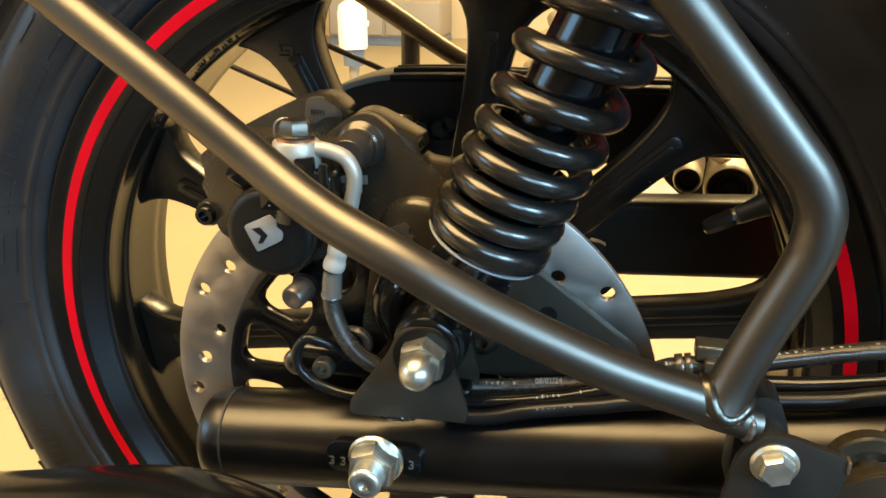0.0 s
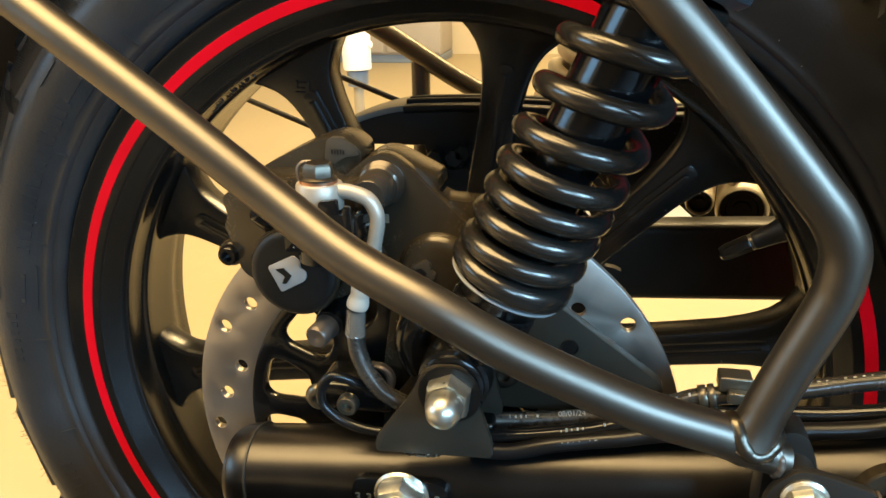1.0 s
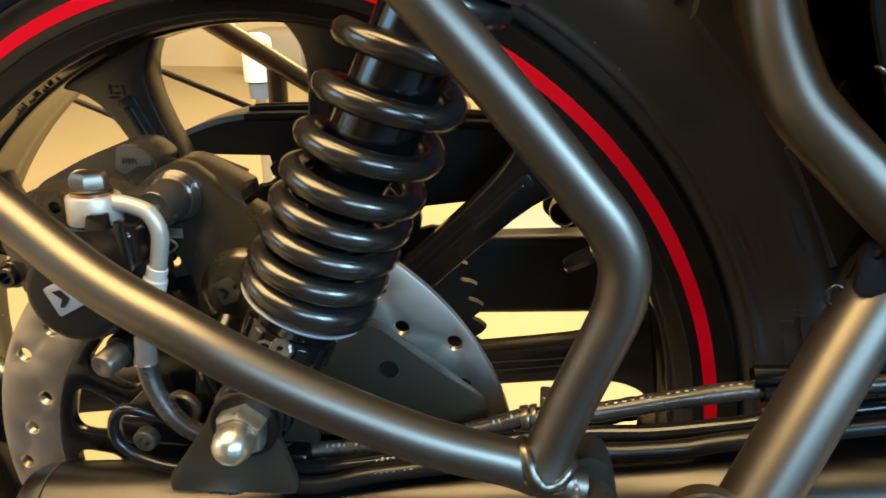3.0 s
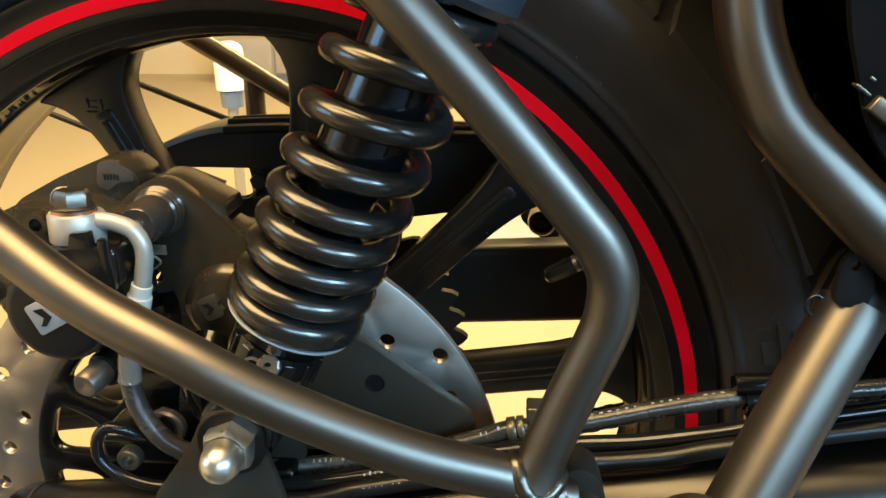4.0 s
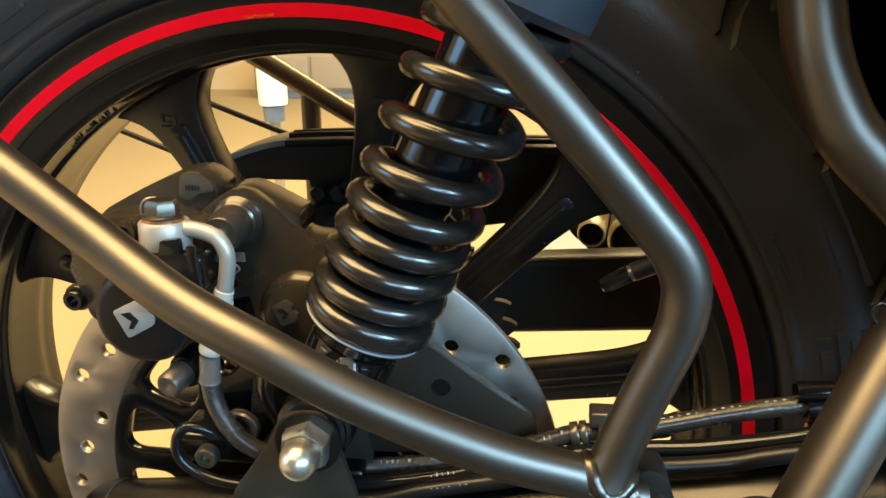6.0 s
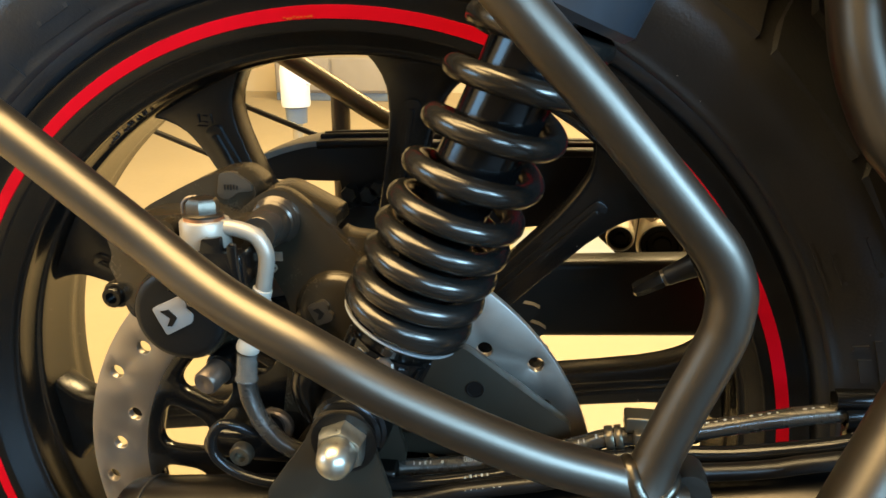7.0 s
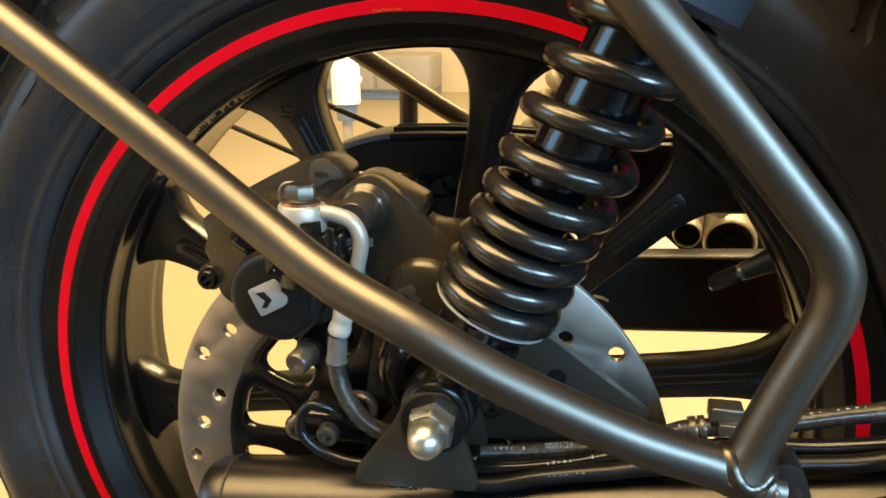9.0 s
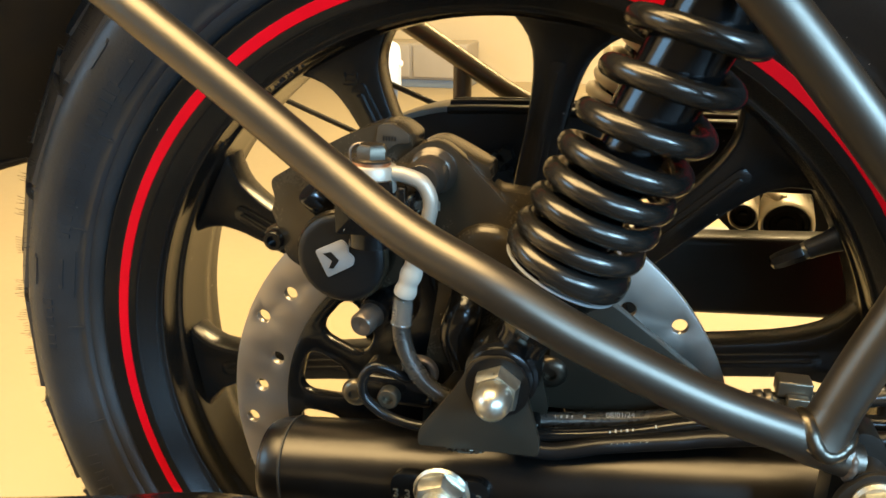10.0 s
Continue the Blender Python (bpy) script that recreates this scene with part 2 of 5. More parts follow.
def mesh_of(name, bm, mat, shift, sharp=38):
    bm.normal_update()
    bmesh.ops.recalc_face_normals(bm, faces=bm.faces)
    bm.transform(Matrix.Translation(-shift))
    for face in bm.faces:
        level = len(face.verts) == 3 and any(g.normal.dot(face.normal) > 0.9999 for e in face.edges for g in e.link_faces if g is not face)
        face.smooth = not level
    me = bpy.data.meshes.new(name)
    bm.to_mesh(me)
    bm.free()
    me.materials.append(mat)
    me.set_sharp_from_angle(angle=radians(sharp))
    return me


def part(name, bm, mat, parent, label="", sharp=38):
    """Links a bmesh, built in world places, as one mesh object under a thing or a part."""
    shift = ORIGIN[parent.name]
    ob = new(name, mesh_of(name, bm, mat, shift, sharp))
    ob.parent = parent
    ORIGIN[ob.name] = shift
    return tagged(ob, label)


def solid(name, bm, mat, origin, label, category, group="", kind="", sharp=38):
    """A thing of one mesh."""
    ob = new(name, mesh_of(name, bm, mat, Vector(origin), sharp))
    ob.location = origin
    ORIGIN[ob.name] = Vector(origin)
    return tagged(ob, label, category, group, kind)


def smooth_path(points, steps=8):
    """A Catmull-Rom line through a few control points."""
    p = [Vector(q) for q in points]
    p = [2 * p[0] - p[1], *p, 2 * p[-1] - p[-2]]
    out = []
    for a, b, c, d in zip(p, p[1:], p[2:], p[3:]):
        for k in range(steps):
            t = k / steps
            out.append(0.5 * (2 * b + (c - a) * t + (2 * a - 5 * b + 4 * c - d) * t * t + (3 * b - a - 3 * c + d) * t**3))
    return [*out, p[-2].copy()]


def sweep(path, r, seg=20, caps=True, rough=0.0):
    """A round tube along a path; r may be a number or a function of 0..1."""
    bm = bmesh.new()
    uv = bm.loops.layers.uv.new("UVMap")
    n = len(path)
    side = None
    rings, along = [], [0.0]
    for a, b in zip(path, path[1:]):
        along.append(along[-1] + (b - a).length)
    for i, p in enumerate(path):
        way = (path[min(i + 1, n - 1)] - path[max(i - 1, 0)]).normalized()
        if side is None:
            side = way.orthogonal().normalized()
        side = (side - way * side.dot(way)).normalized()
        other = way.cross(side)
        rad = r(along[i] / along[-1]) if callable(r) else r
        rings.append([bm.verts.new(p + rad * (math.cos(2 * math.pi * k / seg) * side + math.sin(2 * math.pi * k / seg) * other)) for k in range(seg)])
    for i in range(n - 1):
        for k in range(seg):
            f = bm.faces.new((rings[i][k], rings[i][(k + 1) % seg], rings[i + 1][(k + 1) % seg], rings[i + 1][k]))
            for loop, (u, v) in zip(f.loops, ((i, k), (i, k + 1), (i + 1, k + 1), (i + 1, k))):
                loop[uv].uv = (along[u] * 10, v / seg)
    if caps:
        bm.faces.new(rings[0])
        bm.faces.new(rings[-1])
    return bm


def lathe(profile, origin, axis, seg=32, start=0.0, turn=360.0):
    """Turns (along, radius) round an axis."""
    bm = bmesh.new()
    axis = Vector(axis).normalized()
    side = axis.orthogonal().normalized()
    other = axis.cross(side)
    origin = Vector(origin)
    full = turn >= 360
    count = seg if full else seg + 1
    rows = []
    for along, rad in profile:
        if rad < 1e-6:
            rows.append([bm.verts.new(origin + along * axis)])
            continue
        ring = []
        for k in range(count):
            a = radians(start + turn * k / seg)
            ring.append(bm.verts.new(origin + along * axis + rad * (math.cos(a) * side + math.sin(a) * other)))
        rows.append(ring)
    for a, b in zip(rows, rows[1:]):
        for k in range(seg):
            j = (k + 1) % count
            if len(a) == 1 and len(b) == 1:
                continue
            if len(a) == 1:
                bm.faces.new((a[0], b[j], b[k]))
            elif len(b) == 1:
                bm.faces.new((a[k], a[j], b[0]))
            else:
                bm.faces.new((a[k], a[j], b[j], b[k]))
    return bm


def rounded(points, r, steps=4):
    """A closed 2D outline with its corners rounded."""
    out = []
    n = len(points)
    for i in range(n):
        a, b, c = Vector(points[i - 1]), Vector(points[i]), Vector(points[(i + 1) % n])
        rad = r[i] if isinstance(r, (list, tuple)) else r
        u, v = (a - b), (c - b)
        lim = min(rad, 0.45 * u.length, 0.45 * v.length)
        p, q = b + u.normalized() * lim, b + v.normalized() * lim
        for k in range(steps + 1):
            t = k / steps
            out.append((1 - t) ** 2 * p + 2 * t * (1 - t) * b + t * t * q)
    return out


def circle2d(x, z, r, seg=20):
    return [Vector((x + r * math.cos(2 * math.pi * k / seg), z + r * math.sin(2 * math.pi * k / seg))) for k in range(seg)]


def plate(outline, y0, y1, holes=(), bevel=0.0, m=None):
    """A plate in the x-z plane, from y0 to y1, given from the middle of the axle, with holes through it."""
    bm = bmesh.new()
    edges = []
    for loop in (outline, *holes):
        vs = [bm.verts.new((p[0], 0, p[1])) for p in loop]
        edges += [bm.edges.new((vs[i - 1], vs[i])) for i in range(len(vs))]
    bmesh.ops.triangle_fill(bm, use_beauty=True, use_dissolve=False, edges=edges)
    faces = list(bm.faces)
    rim = [e for e in bm.edges if len(e.link_faces) == 1]
    made = bmesh.ops.extrude_face_region(bm, geom=faces)
    moved = [g for g in made["geom"] if isinstance(g, bmesh.types.BMVert)]
    for v in bm.verts:
        v.co.y = y0
    for v in moved:
        v.co.y = y1
    bm.normal_update()
    if bevel:
        sharp = [e for e in bm.edges if len(e.link_faces) == 2 and e.calc_face_angle(0) > 1.0 and abs(e.verts[0].co.y - e.verts[1].co.y) < 1e-7]
        bmesh.ops.bevel(bm, geom=sharp, offset=bevel, segments=2, profile=0.5, affect="EDGES", clamp_overlap=True)
    bm.transform(Matrix.Translation((0, 0, HUB)) @ (m or Matrix()))
    return bm


def box(lo, hi, bevel=0.0, m=None):
    """A bevelled block between two corners, in world places."""
    bm = bmesh.new()
    bmesh.ops.create_cube(bm, size=1.0)
    lo, hi = Vector(lo), Vector(hi)
    for v in bm.verts:
        v.co = Vector([(lo[i] + hi[i]) / 2 + v.co[i] * (hi[i] - lo[i]) for i in range(3)])
    if bevel:
        bmesh.ops.bevel(bm, geom=list(bm.edges), offset=bevel, segments=3, profile=0.5, affect="EDGES", clamp_overlap=True)
    if m is not None:
        bm.transform(m)
    return bm


def joined(*parts):
    """Several bmeshes as one."""
    out = parts[0]
    for other in parts[1:]:
        me = bpy.data.meshes.new("tmp")
        other.to_mesh(me)
        out.from_mesh(me)
        other.free()
        bpy.data.meshes.remove(me)
    return out


def hexagon(origin, axis, flats, height, turn=0.0, chamfer=0.12):
    """A chamfered hexagon head on origin along axis; at turn 0 a corner points up, or to the near side."""
    r = flats / math.sqrt(3)
    axis = Vector(axis).normalized()
    bm = lathe([(0, 0), (0, r), (height * 0.72, r), (height, r * (1 - chamfer)), (height, 0)], origin, axis, 6)
    up = Vector((0, -1, 0)) if abs(axis.z) > 0.7 else Vector((0, 0, 1))
    up = (up - axis * up.dot(axis)).normalized()
    side = axis.orthogonal().normalized()
    turn += math.degrees(math.atan2(up.dot(axis.cross(side)), up.dot(side)))
    bm.transform(Matrix.Translation(origin) @ Matrix.Rotation(radians(turn), 4, axis) @ Matrix.Translation(-Vector(origin)))
    return bm


BACK = Vector((0, -1, 0))

# ---- the room ----
GROUND = 0.010


def slab(name, lo, hi, mat, label, category="wall", bevel=0.0):
    return solid(name, box(lo, hi, bevel), mat, lo, label, category, kind="structure")


slab("floor", (-3.4, -3.2, -0.1), (3.4, 4.4, GROUND), FLOOR, "glossy beige showroom floor in warm light", "floor")
slab("wall_north", (-3.4, 4.4, 0.0), (3.4, 4.55, 2.8), WALL, "plain tan painted wall behind the motorcycle")
slab("wall_west", (-3.55, -0.6, 0.0), (-3.4, 4.4, 2.8), WALL, "plain tan painted wall")
slab("wall_west_low", (-3.55, -2.2, 0.0), (-3.4, -0.6, 1.0), WALL, "tan painted wall below a window")
slab("wall_west_high", (-3.55, -2.2, 2.3), (-3.4, -0.6, 2.8), WALL, "tan painted wall above a window")
slab("wall_west_end", (-3.55, -3.2, 0.0), (-3.4, -2.2, 2.8), WALL, "tan painted wall beside a window")
# Unseen walls, made dark so black parts reflect little of the room.
slab("wall_east", (3.4, -1.55, 0.0), (3.55, 4.4, 2.8), DARK_WALL, "unseen dark grey wall")
slab("wall_east_low", (3.4, -3.2, 0.0), (3.55, -1.55, 1.1), DARK_WALL, "unseen dark grey wall below a window")
slab("wall_east_high", (3.4, -3.2, 2.4), (3.55, -1.55, 2.8), DARK_WALL, "unseen dark grey wall above a window")
slab("wall_south", (-3.4, -3.35, 0.0), (0.8, -3.2, 2.8), DARK_WALL, "unseen dark grey wall beside a window")
slab("wall_south_low", (0.8, -3.35, 0.0), (2.3, -3.2, 1.2), DARK_WALL, "unseen dark grey wall below a window")
slab("wall_south_high", (0.8, -3.35, 2.3), (2.3, -3.2, 2.8), DARK_WALL, "unseen dark grey wall above a window")
slab("wall_south_end", (2.3, -3.35, 0.0), (3.4, -3.2, 2.8), DARK_WALL, "unseen dark grey wall beside a window")
# Ceiling out of view, darkened to keep its reflections low.
slab("ceiling", (-3.4, -3.2, 2.8), (3.4, 4.4, 2.9), CEILING, "unseen dark grey ceiling", "ceiling")

# ---- rear wheel ----
MID = 0.045  # the wheel's middle plane
wheel = thing("rear_wheelset", (0, MID, 0), "black cast rear wheel with red rim stripe and block tyre", "wheel")


def tyre_radius(y):
    """The tread's crown over the width."""
    return 0.3365 - 0.030 * (abs(y - MID) / 0.040) ** 1.2


side_wall = [(0.0005, 0.2425), (-0.0035, 0.2445), (-0.0060, 0.2475), (-0.0060, 0.2492), (-0.0082, 0.2502), (-0.0090, 0.2518), (-0.0086, 0.2528), (-0.0104, 0.2560), (-0.0122, 0.2595), (-0.0145, 0.2650), (-0.0166, 0.2720),
             (-0.0166, 0.2780), (-0.0148, 0.2840), (-0.0110, 0.2885), (-0.0065, 0.2920)]
crown = [(MID - 0.050 + 0.010 * k, tyre_radius(MID - 0.050 + 0.010 * k) - 0.0042) for k in range(11)]
tyre_profile = side_wall + crown + [(2 * MID - y, r) for y, r in reversed(side_wall)]
tyre = part("tyre", lathe(tyre_profile, at(0, 0, 0), (0, 1, 0), 144), RUBBER, wheel, "dusty black block-pattern tyre", sharp=60)


def tread_blocks():
    """Rows of blocks round the crown and the shoulders."""
    bm = bmesh.new()
    rows = ((-0.0125, 0.014, 0.0, 0.86, 0.535), (0.018, 0.038, 0.0, 0.80, 0.5), (0.052, 0.072, 0.0, 0.80, 0.0), (0.076, 0.1025, 0.0, 0.86, 0.035))
    count = 26
    for y0, y1, proud, fill, shift in rows:
        for k in range(count):
            a0 = 2 * math.pi * (k + shift) / count
            a1 = a0 + 2 * math.pi * fill / count
            skew = 0.018 if shift > 0.2 else -0.018
            low, high = [], []
            for y, a in ((y0, a0), (y0, a1), ((y0 + y1) / 2, a1 + 0.016), (y1, a1 + skew), (y1, a0 + skew), ((y0 + y1) / 2, a0 + 0.016)):
                for rad, out in ((-0.007, low), (proud, high)):
                    r = tyre_radius(y) + rad
                    out.append(bm.verts.new(at(r * math.cos(a), y, r * math.sin(a))))
            bm.faces.new(high)
            for i in range(6):
                bm.faces.new((low[i - 1], low[i], high[i], high[i - 1]))
    return bm


part("tread", tread_blocks(), RUBBER, tyre)


def sidewall_y(r):
    """The sidewall's face at a radius."""
    return float(np.interp(r, [p[1] for p in side_wall], [p[0] for p in side_wall]))


def raised_mark(r0, r1, a0, a1, proud=0.0006):
    """A low raised bar on the sidewall, between two radii and two angles."""
    bm = bmesh.new()
    top, low = [], []
    for r, a in ((r0, a0), (r0, a1), (r1, a1), (r1, a0)):
        y = sidewall_y(r)
        for up, out in ((proud, top), (-0.001, low)):
            out.append(bm.verts.new(at(r * math.cos(radians(a)), y - up, r * math.sin(radians(a)))))
    bm.faces.new(top)
    for i in range(4):
        bm.faces.new((top[i - 1], top[i], low[i], low[i - 1]))
    return bm


rng = random.Random(5)
for start, count, r0, tall in ((140, 18, 0.2600, 0.008), (112, 4, 0.270, 0.006), (196, 8, 0.263, 0.010), (172, 6, 0.268, 0.006)):
    for k in range(count):
        a = start + 1.3 * k
        part("moulded_mark", raised_mark(r0, r0 + tall * rng.uniform(0.55, 1.0), a, a + rng.uniform(0.3, 0.8)), RUBBER, tyre)
for a in (-8, -1, 6, 13):  # broad flat block marks on the forward sidewall
    for r0, r1, b0, b1 in ((0.2610, 0.2665, 0.0, 2.6), (0.2690, 0.2720, -0.6, 4.6), (0.2745, 0.2835, 0.2, 1.2), (0.2745, 0.2785, 1.2, 3.6), (0.2600, 0.2665, 3.6, 4.2), (0.2800, 0.2835, 2.4, 4.4)):
        part("moulded_mark", raised_mark(r0, r1, a + b0, a + b1, 0.0011), RUBBER, tyre)
for a in (24, 118, 136, 166, 208):
    for r0, r1, b0, b1 in ((0.262, 0.279, 0.0, 0.5), (0.2775, 0.279, 0.5, 4.2), (0.262, 0.2633, 0.5, 3.7), (0.262, 0.279, 3.7, 4.2), (0.2560, 0.2572, -1.5, 5.5)):
        part("moulded_mark", raised_mark(r0, r1, a + b0, a + b1), RUBBER, tyre)
for a in (128, 147, 161, 176, 191, 205, 219):
    part("moulded_mark", raised_mark(0.2515, 0.2600, a, a + 0.25), RUBBER, tyre)


def rubber_hairs():
    """Fine moulding hairs in short rows on the tyre's shoulder, with a few on the sidewall."""
    bm = bmesh.new()
    rng = random.Random(11)
    spots = []
    for k in range(64):
        start = 100 + 2.55 * k + rng.uniform(-0.4, 0.4)
        y = rng.choice((-0.0035, 0.001, 0.006))
        for j in range(rng.randint(3, 6)):
            spots.append((start + 0.32 * j, y, tyre_radius(y) - 0.001, rng.uniform(0.004, 0.0085), (0.05, -0.12)))
    for k in range(150):
        spots.append((rng.uniform(100, 262), rng.choice((-0.0145, -0.0105)) + rng.uniform(-0.001, 0.001), 0.2855, rng.uniform(0.002, 0.005), (-0.6, -0.3)))
    for angle, y, r, long, (lean, drop) in spots:
        a = radians(angle)
        base = at(r * math.cos(a), y, r * math.sin(a))
        out = Vector((math.cos(a), lean + rng.uniform(-0.15, 0.15), math.sin(a) + drop + rng.uniform(-0.12, 0.12))).normalized()
        side, tall = out.orthogonal().normalized() * 0.00024, out.cross(out.orthogonal()).normalized() * 0.00024
        low = [bm.verts.new(base - out * 0.002 + d) for d in (side, tall, -side - tall)]
        high = [bm.verts.new(base + out * long + Vector((0, 0, -0.0006)) + d * 0.5) for d in (side, tall, -side - tall)]
        for i in range(3):
            bm.faces.new((low[i - 1], low[i], high[i], high[i - 1]))
        bm.faces.new(high)
    return bm


part("rubber_hairs", rubber_hairs(), SOFT_RUBBER, tyre)
near_rim = [(0.008, 0.2440), (0.003, 0.2436), (0.0010, 0.2428), (-0.0022, 0.2416), (-0.0036, 0.2402), (-0.0034, 0.2388), (-0.0030, 0.2376), (-0.0016, 0.2322), (-0.0015, 0.2312), (-0.0015, 0.2208), (-0.0012, 0.2199), (-0.0004, 0.2192), (0.0085, 0.2126),
            (0.0096, 0.2114), (0.0100, 0.2102), (0.0106, 0.2092), (0.0120, 0.2086), (0.0180, 0.2096), (0.0250, 0.2086), (0.0272, 0.2078), (0.0282, 0.2066), (0.0300, 0.2062), (0.0340, 0.2064)]
rim = part("rim", lathe(near_rim + [(2 * MID - y, r) for y, r in reversed(near_rim)], at(0, 0, 0), (0, 1, 0), 160), RIM, wheel, "satin black cast rim")
def cast_mark(a0, rng):
    """A small raised mark on the rim's inner face."""
    m = Matrix.Translation(at(0, 0, 0)) @ Matrix.Rotation(-radians(a0), 4, "Y")
    row = 0.0215 + rng.uniform(0, 0.003)
    return box((0.2076, row, -0.0007), (0.2110, row + rng.uniform(0.0015, 0.004), rng.uniform(0.0, 0.0007)), 0.0004, m)


rng = random.Random(3)
for a in [121.5 + 0.72 * k for k in range(14)] + [140.0 + 0.72 * k for k in range(5)]:
    part("cast_mark", cast_mark(a + rng.uniform(-0.2, 0.2), rng), RIM, rim)
stripe = [(-0.0016, 0.2313), (-0.0021, 0.2311), (-0.0021, 0.2251), (-0.0016, 0.2249)]
part("rim_stripe", lathe(stripe, at(0, 0, 0), (0, 1, 0), 160), RED, rim, "bright red rim tape")
part("rim_stripe", lathe([(2 * MID - y, r) for y, r in stripe], at(0, 0, 0), (0, 1, 0), 160), RED, rim, "bright red rim tape")
SEAM = material("orange_tape_seam", (0.62, 0.10, 0.008), 0.45, 0.0, 0.1, 60, 0.03, 600, spec=0.2)
rng = random.Random(17)
for k in range(9):
    a0, r0 = 92.2 + 0.42 * k, 0.2256 + rng.uniform(-0.0004, 0.0006)
    m = Matrix.Translation(at(0, 0, 0)) @ Matrix.Rotation(-radians(a0), 4, "Y")
    part("seam_mark", box((r0, -0.00235, -0.0006), (r0 + rng.uniform(0.0006, 0.0012), -0.0019, rng.uniform(0.0002, 0.0007)), 0, m), SEAM, rim)
part("hub", lathe([(0.0, 0.0), (0.0, 0.034), (0.010, 0.040), (0.020, 0.046), (0.070, 0.046), (0.080, 0.040), (0.09, 0.034), (0.09, 0.0)], at(0, 0, 0), (0, 1, 0), 48), RIM, wheel)


def spoke_shape():
    half = [(0.040, 0.0140), (0.070, 0.0115), (0.110, 0.0104), (0.140, 0.0106), (0.163, 0.0112), (0.175, 0.0125), (0.1825, 0.0140), (0.1890, 0.0160), (0.1950, 0.0195), (0.2000, 0.0240), (0.2040, 0.0290), (0.2075, 0.0350)]
    outline = half + [(r, -w) for r, w in reversed(half)]
    return plate(outline, 0.037, 0.058, bevel=0.0025, m=Matrix.Translation((0, 0, -HUB)))


def rib_shape():
    a = rounded([(0.062, -0.0062), (0.186, -0.0046), (0.186, 0.0046), (0.062, 0.0062)], 0.0045, 5)
    b = rounded([(0.066, -0.0024), (0.181, -0.0018), (0.181, 0.0018), (0.066, 0.0024)], 0.0018, 4)
    m = Matrix.Translation((0, 0, -HUB))
    return joined(plate(a, 0.0345, 0.0385, bevel=0.0012, m=m), plate(b, 0.0315, 0.0355, bevel=0.0008, m=m))


zero = Vector((0, 0, 0))
spoke_mesh, rib_mesh = mesh_of("spoke", spoke_shape(), RIM, zero), mesh_of("rib", rib_shape(), RIM, zero)
for k in range(10):
    ob = new("spoke", spoke_mesh)
    ob.parent = wheel
    ob.location = (0, -MID, HUB)
    ob.rotation_euler = (0, -radians(8.0 + 36 * k), 0)
    ridge = new("rib", rib_mesh)
    ridge.parent = ob


for k, (dx, dz, w, h) in enumerate(((-0.0042, 0.0, 0.0012, 0.0050), (-0.0018, 0.0012, 0.0030, 0.0011), (-0.0018, -0.0022, 0.0030, 0.0011), (0.0030, -0.0006, 0.0012, 0.0056), (-0.0050, -0.0044, 0.0060, 0.0009))):
    part("cast_letter", box(at(-0.0850 + dx, 0.0362, 0.1715 + dz - h / 2), at(-0.0850 + dx + w, 0.0376, 0.1715 + dz + h / 2), 0.0003), RIM, wheel)


valve_out, valve_in = at(0.1850, 0.047, 0.0938), at(0.1527, 0.0485, 0.0760)
way = valve_in - valve_out
stem = part("valve_stem", lathe([(0, 0.0072), (0.005, 0.0062), (0.010, 0.0056), (0.0165, 0.0052), (0.0175, 0.0040)], valve_out, way, 24), SOFT_RUBBER, wheel, "black rubber tyre valve")
part("valve_ring", lathe([(0.0165, 0), (0.0165, 0.0046), (0.0190, 0.0046), (0.0190, 0)], valve_out, way, 20), CLAMP, stem, "brass ring below the valve cap")
part("valve_cap", lathe([(0.0188, 0), (0.0188, 0.0050), (0.0200, 0.0053), (0.0320, 0.0050), (0.0355, 0.0040), (0.0365, 0.0022), (0.0367, 0)], valve_out, way, 8), GLOSS, stem, sharp=20)

# ---- brake disc ----
disc = thing("brake_disc", at(0, -0.036, -0.132), "drilled steel brake disc with black carrier on the wheel", "brake disc")
drilled = [circle2d(r * math.cos(radians(a)), r * math.sin(radians(a)), 0.0037, 14)
           for a, r in ((154.8 + 10.0 * k, (0.1235, 0.1090, 0.1165)[k % 3]) for k in range(36))]
part("friction_ring", plate(circle2d(0, 0, 0.1320, 120), -0.0380, -0.0335, [circle2d(0, 0, 0.1010, 96), *drilled], bevel=0.0005), DISC, disc, "ground steel ring, tan with wear")
windows = []
for k in range(15):
    a = radians(164.5 + 24 * k)
    shape = []
    for r, b in ((0.0945, 9), (0.0945, -9), (0.0690, -7), (0.0660, 7)):
        shape.append((r * math.cos(a + radians(b)), r * math.sin(a + radians(b))))
    windows.append(rounded(shape, 0.0105, 6))
part("carrier", plate(circle2d(0, 0, 0.1010, 96), -0.0395, -0.0330, [circle2d(0, 0, 0.02, 24), *windows], bevel=0.0012), GLOSS, disc, "black disc carrier")
for k in range(5):
    a = radians(166 + 72 * k)
    part("bolt", lathe([(0, 0), (0, 0.0078), (0.0012, 0.0078), (0.0030, 0.0066), (0.0042, 0.0040), (0.0042, 0.0030), (0.0022, 0.0026), (0.0022, 0)], at(0.0616 * math.cos(a), -0.0395, 0.0616 * math.sin(a)), BACK, 26), CLAMP, disc, "button-head steel bolt")

# ---- swingarm ----
swingarm = thing("swingarm", at(0.0, -0.072, -0.03), "black round-tube swingarm carrying the rear axle", "swingarm")
arm_path = smooth_path([at(-0.0945, -0.072, -0.0140), at(-0.082, -0.072, -0.0128), at(0.0, -0.072, -0.004), at(0.15, -0.072, 0.0135), at(0.30, -0.074, 0.0350), at(0.62, -0.076, 0.082)], 10)
ARM_R = 0.0245


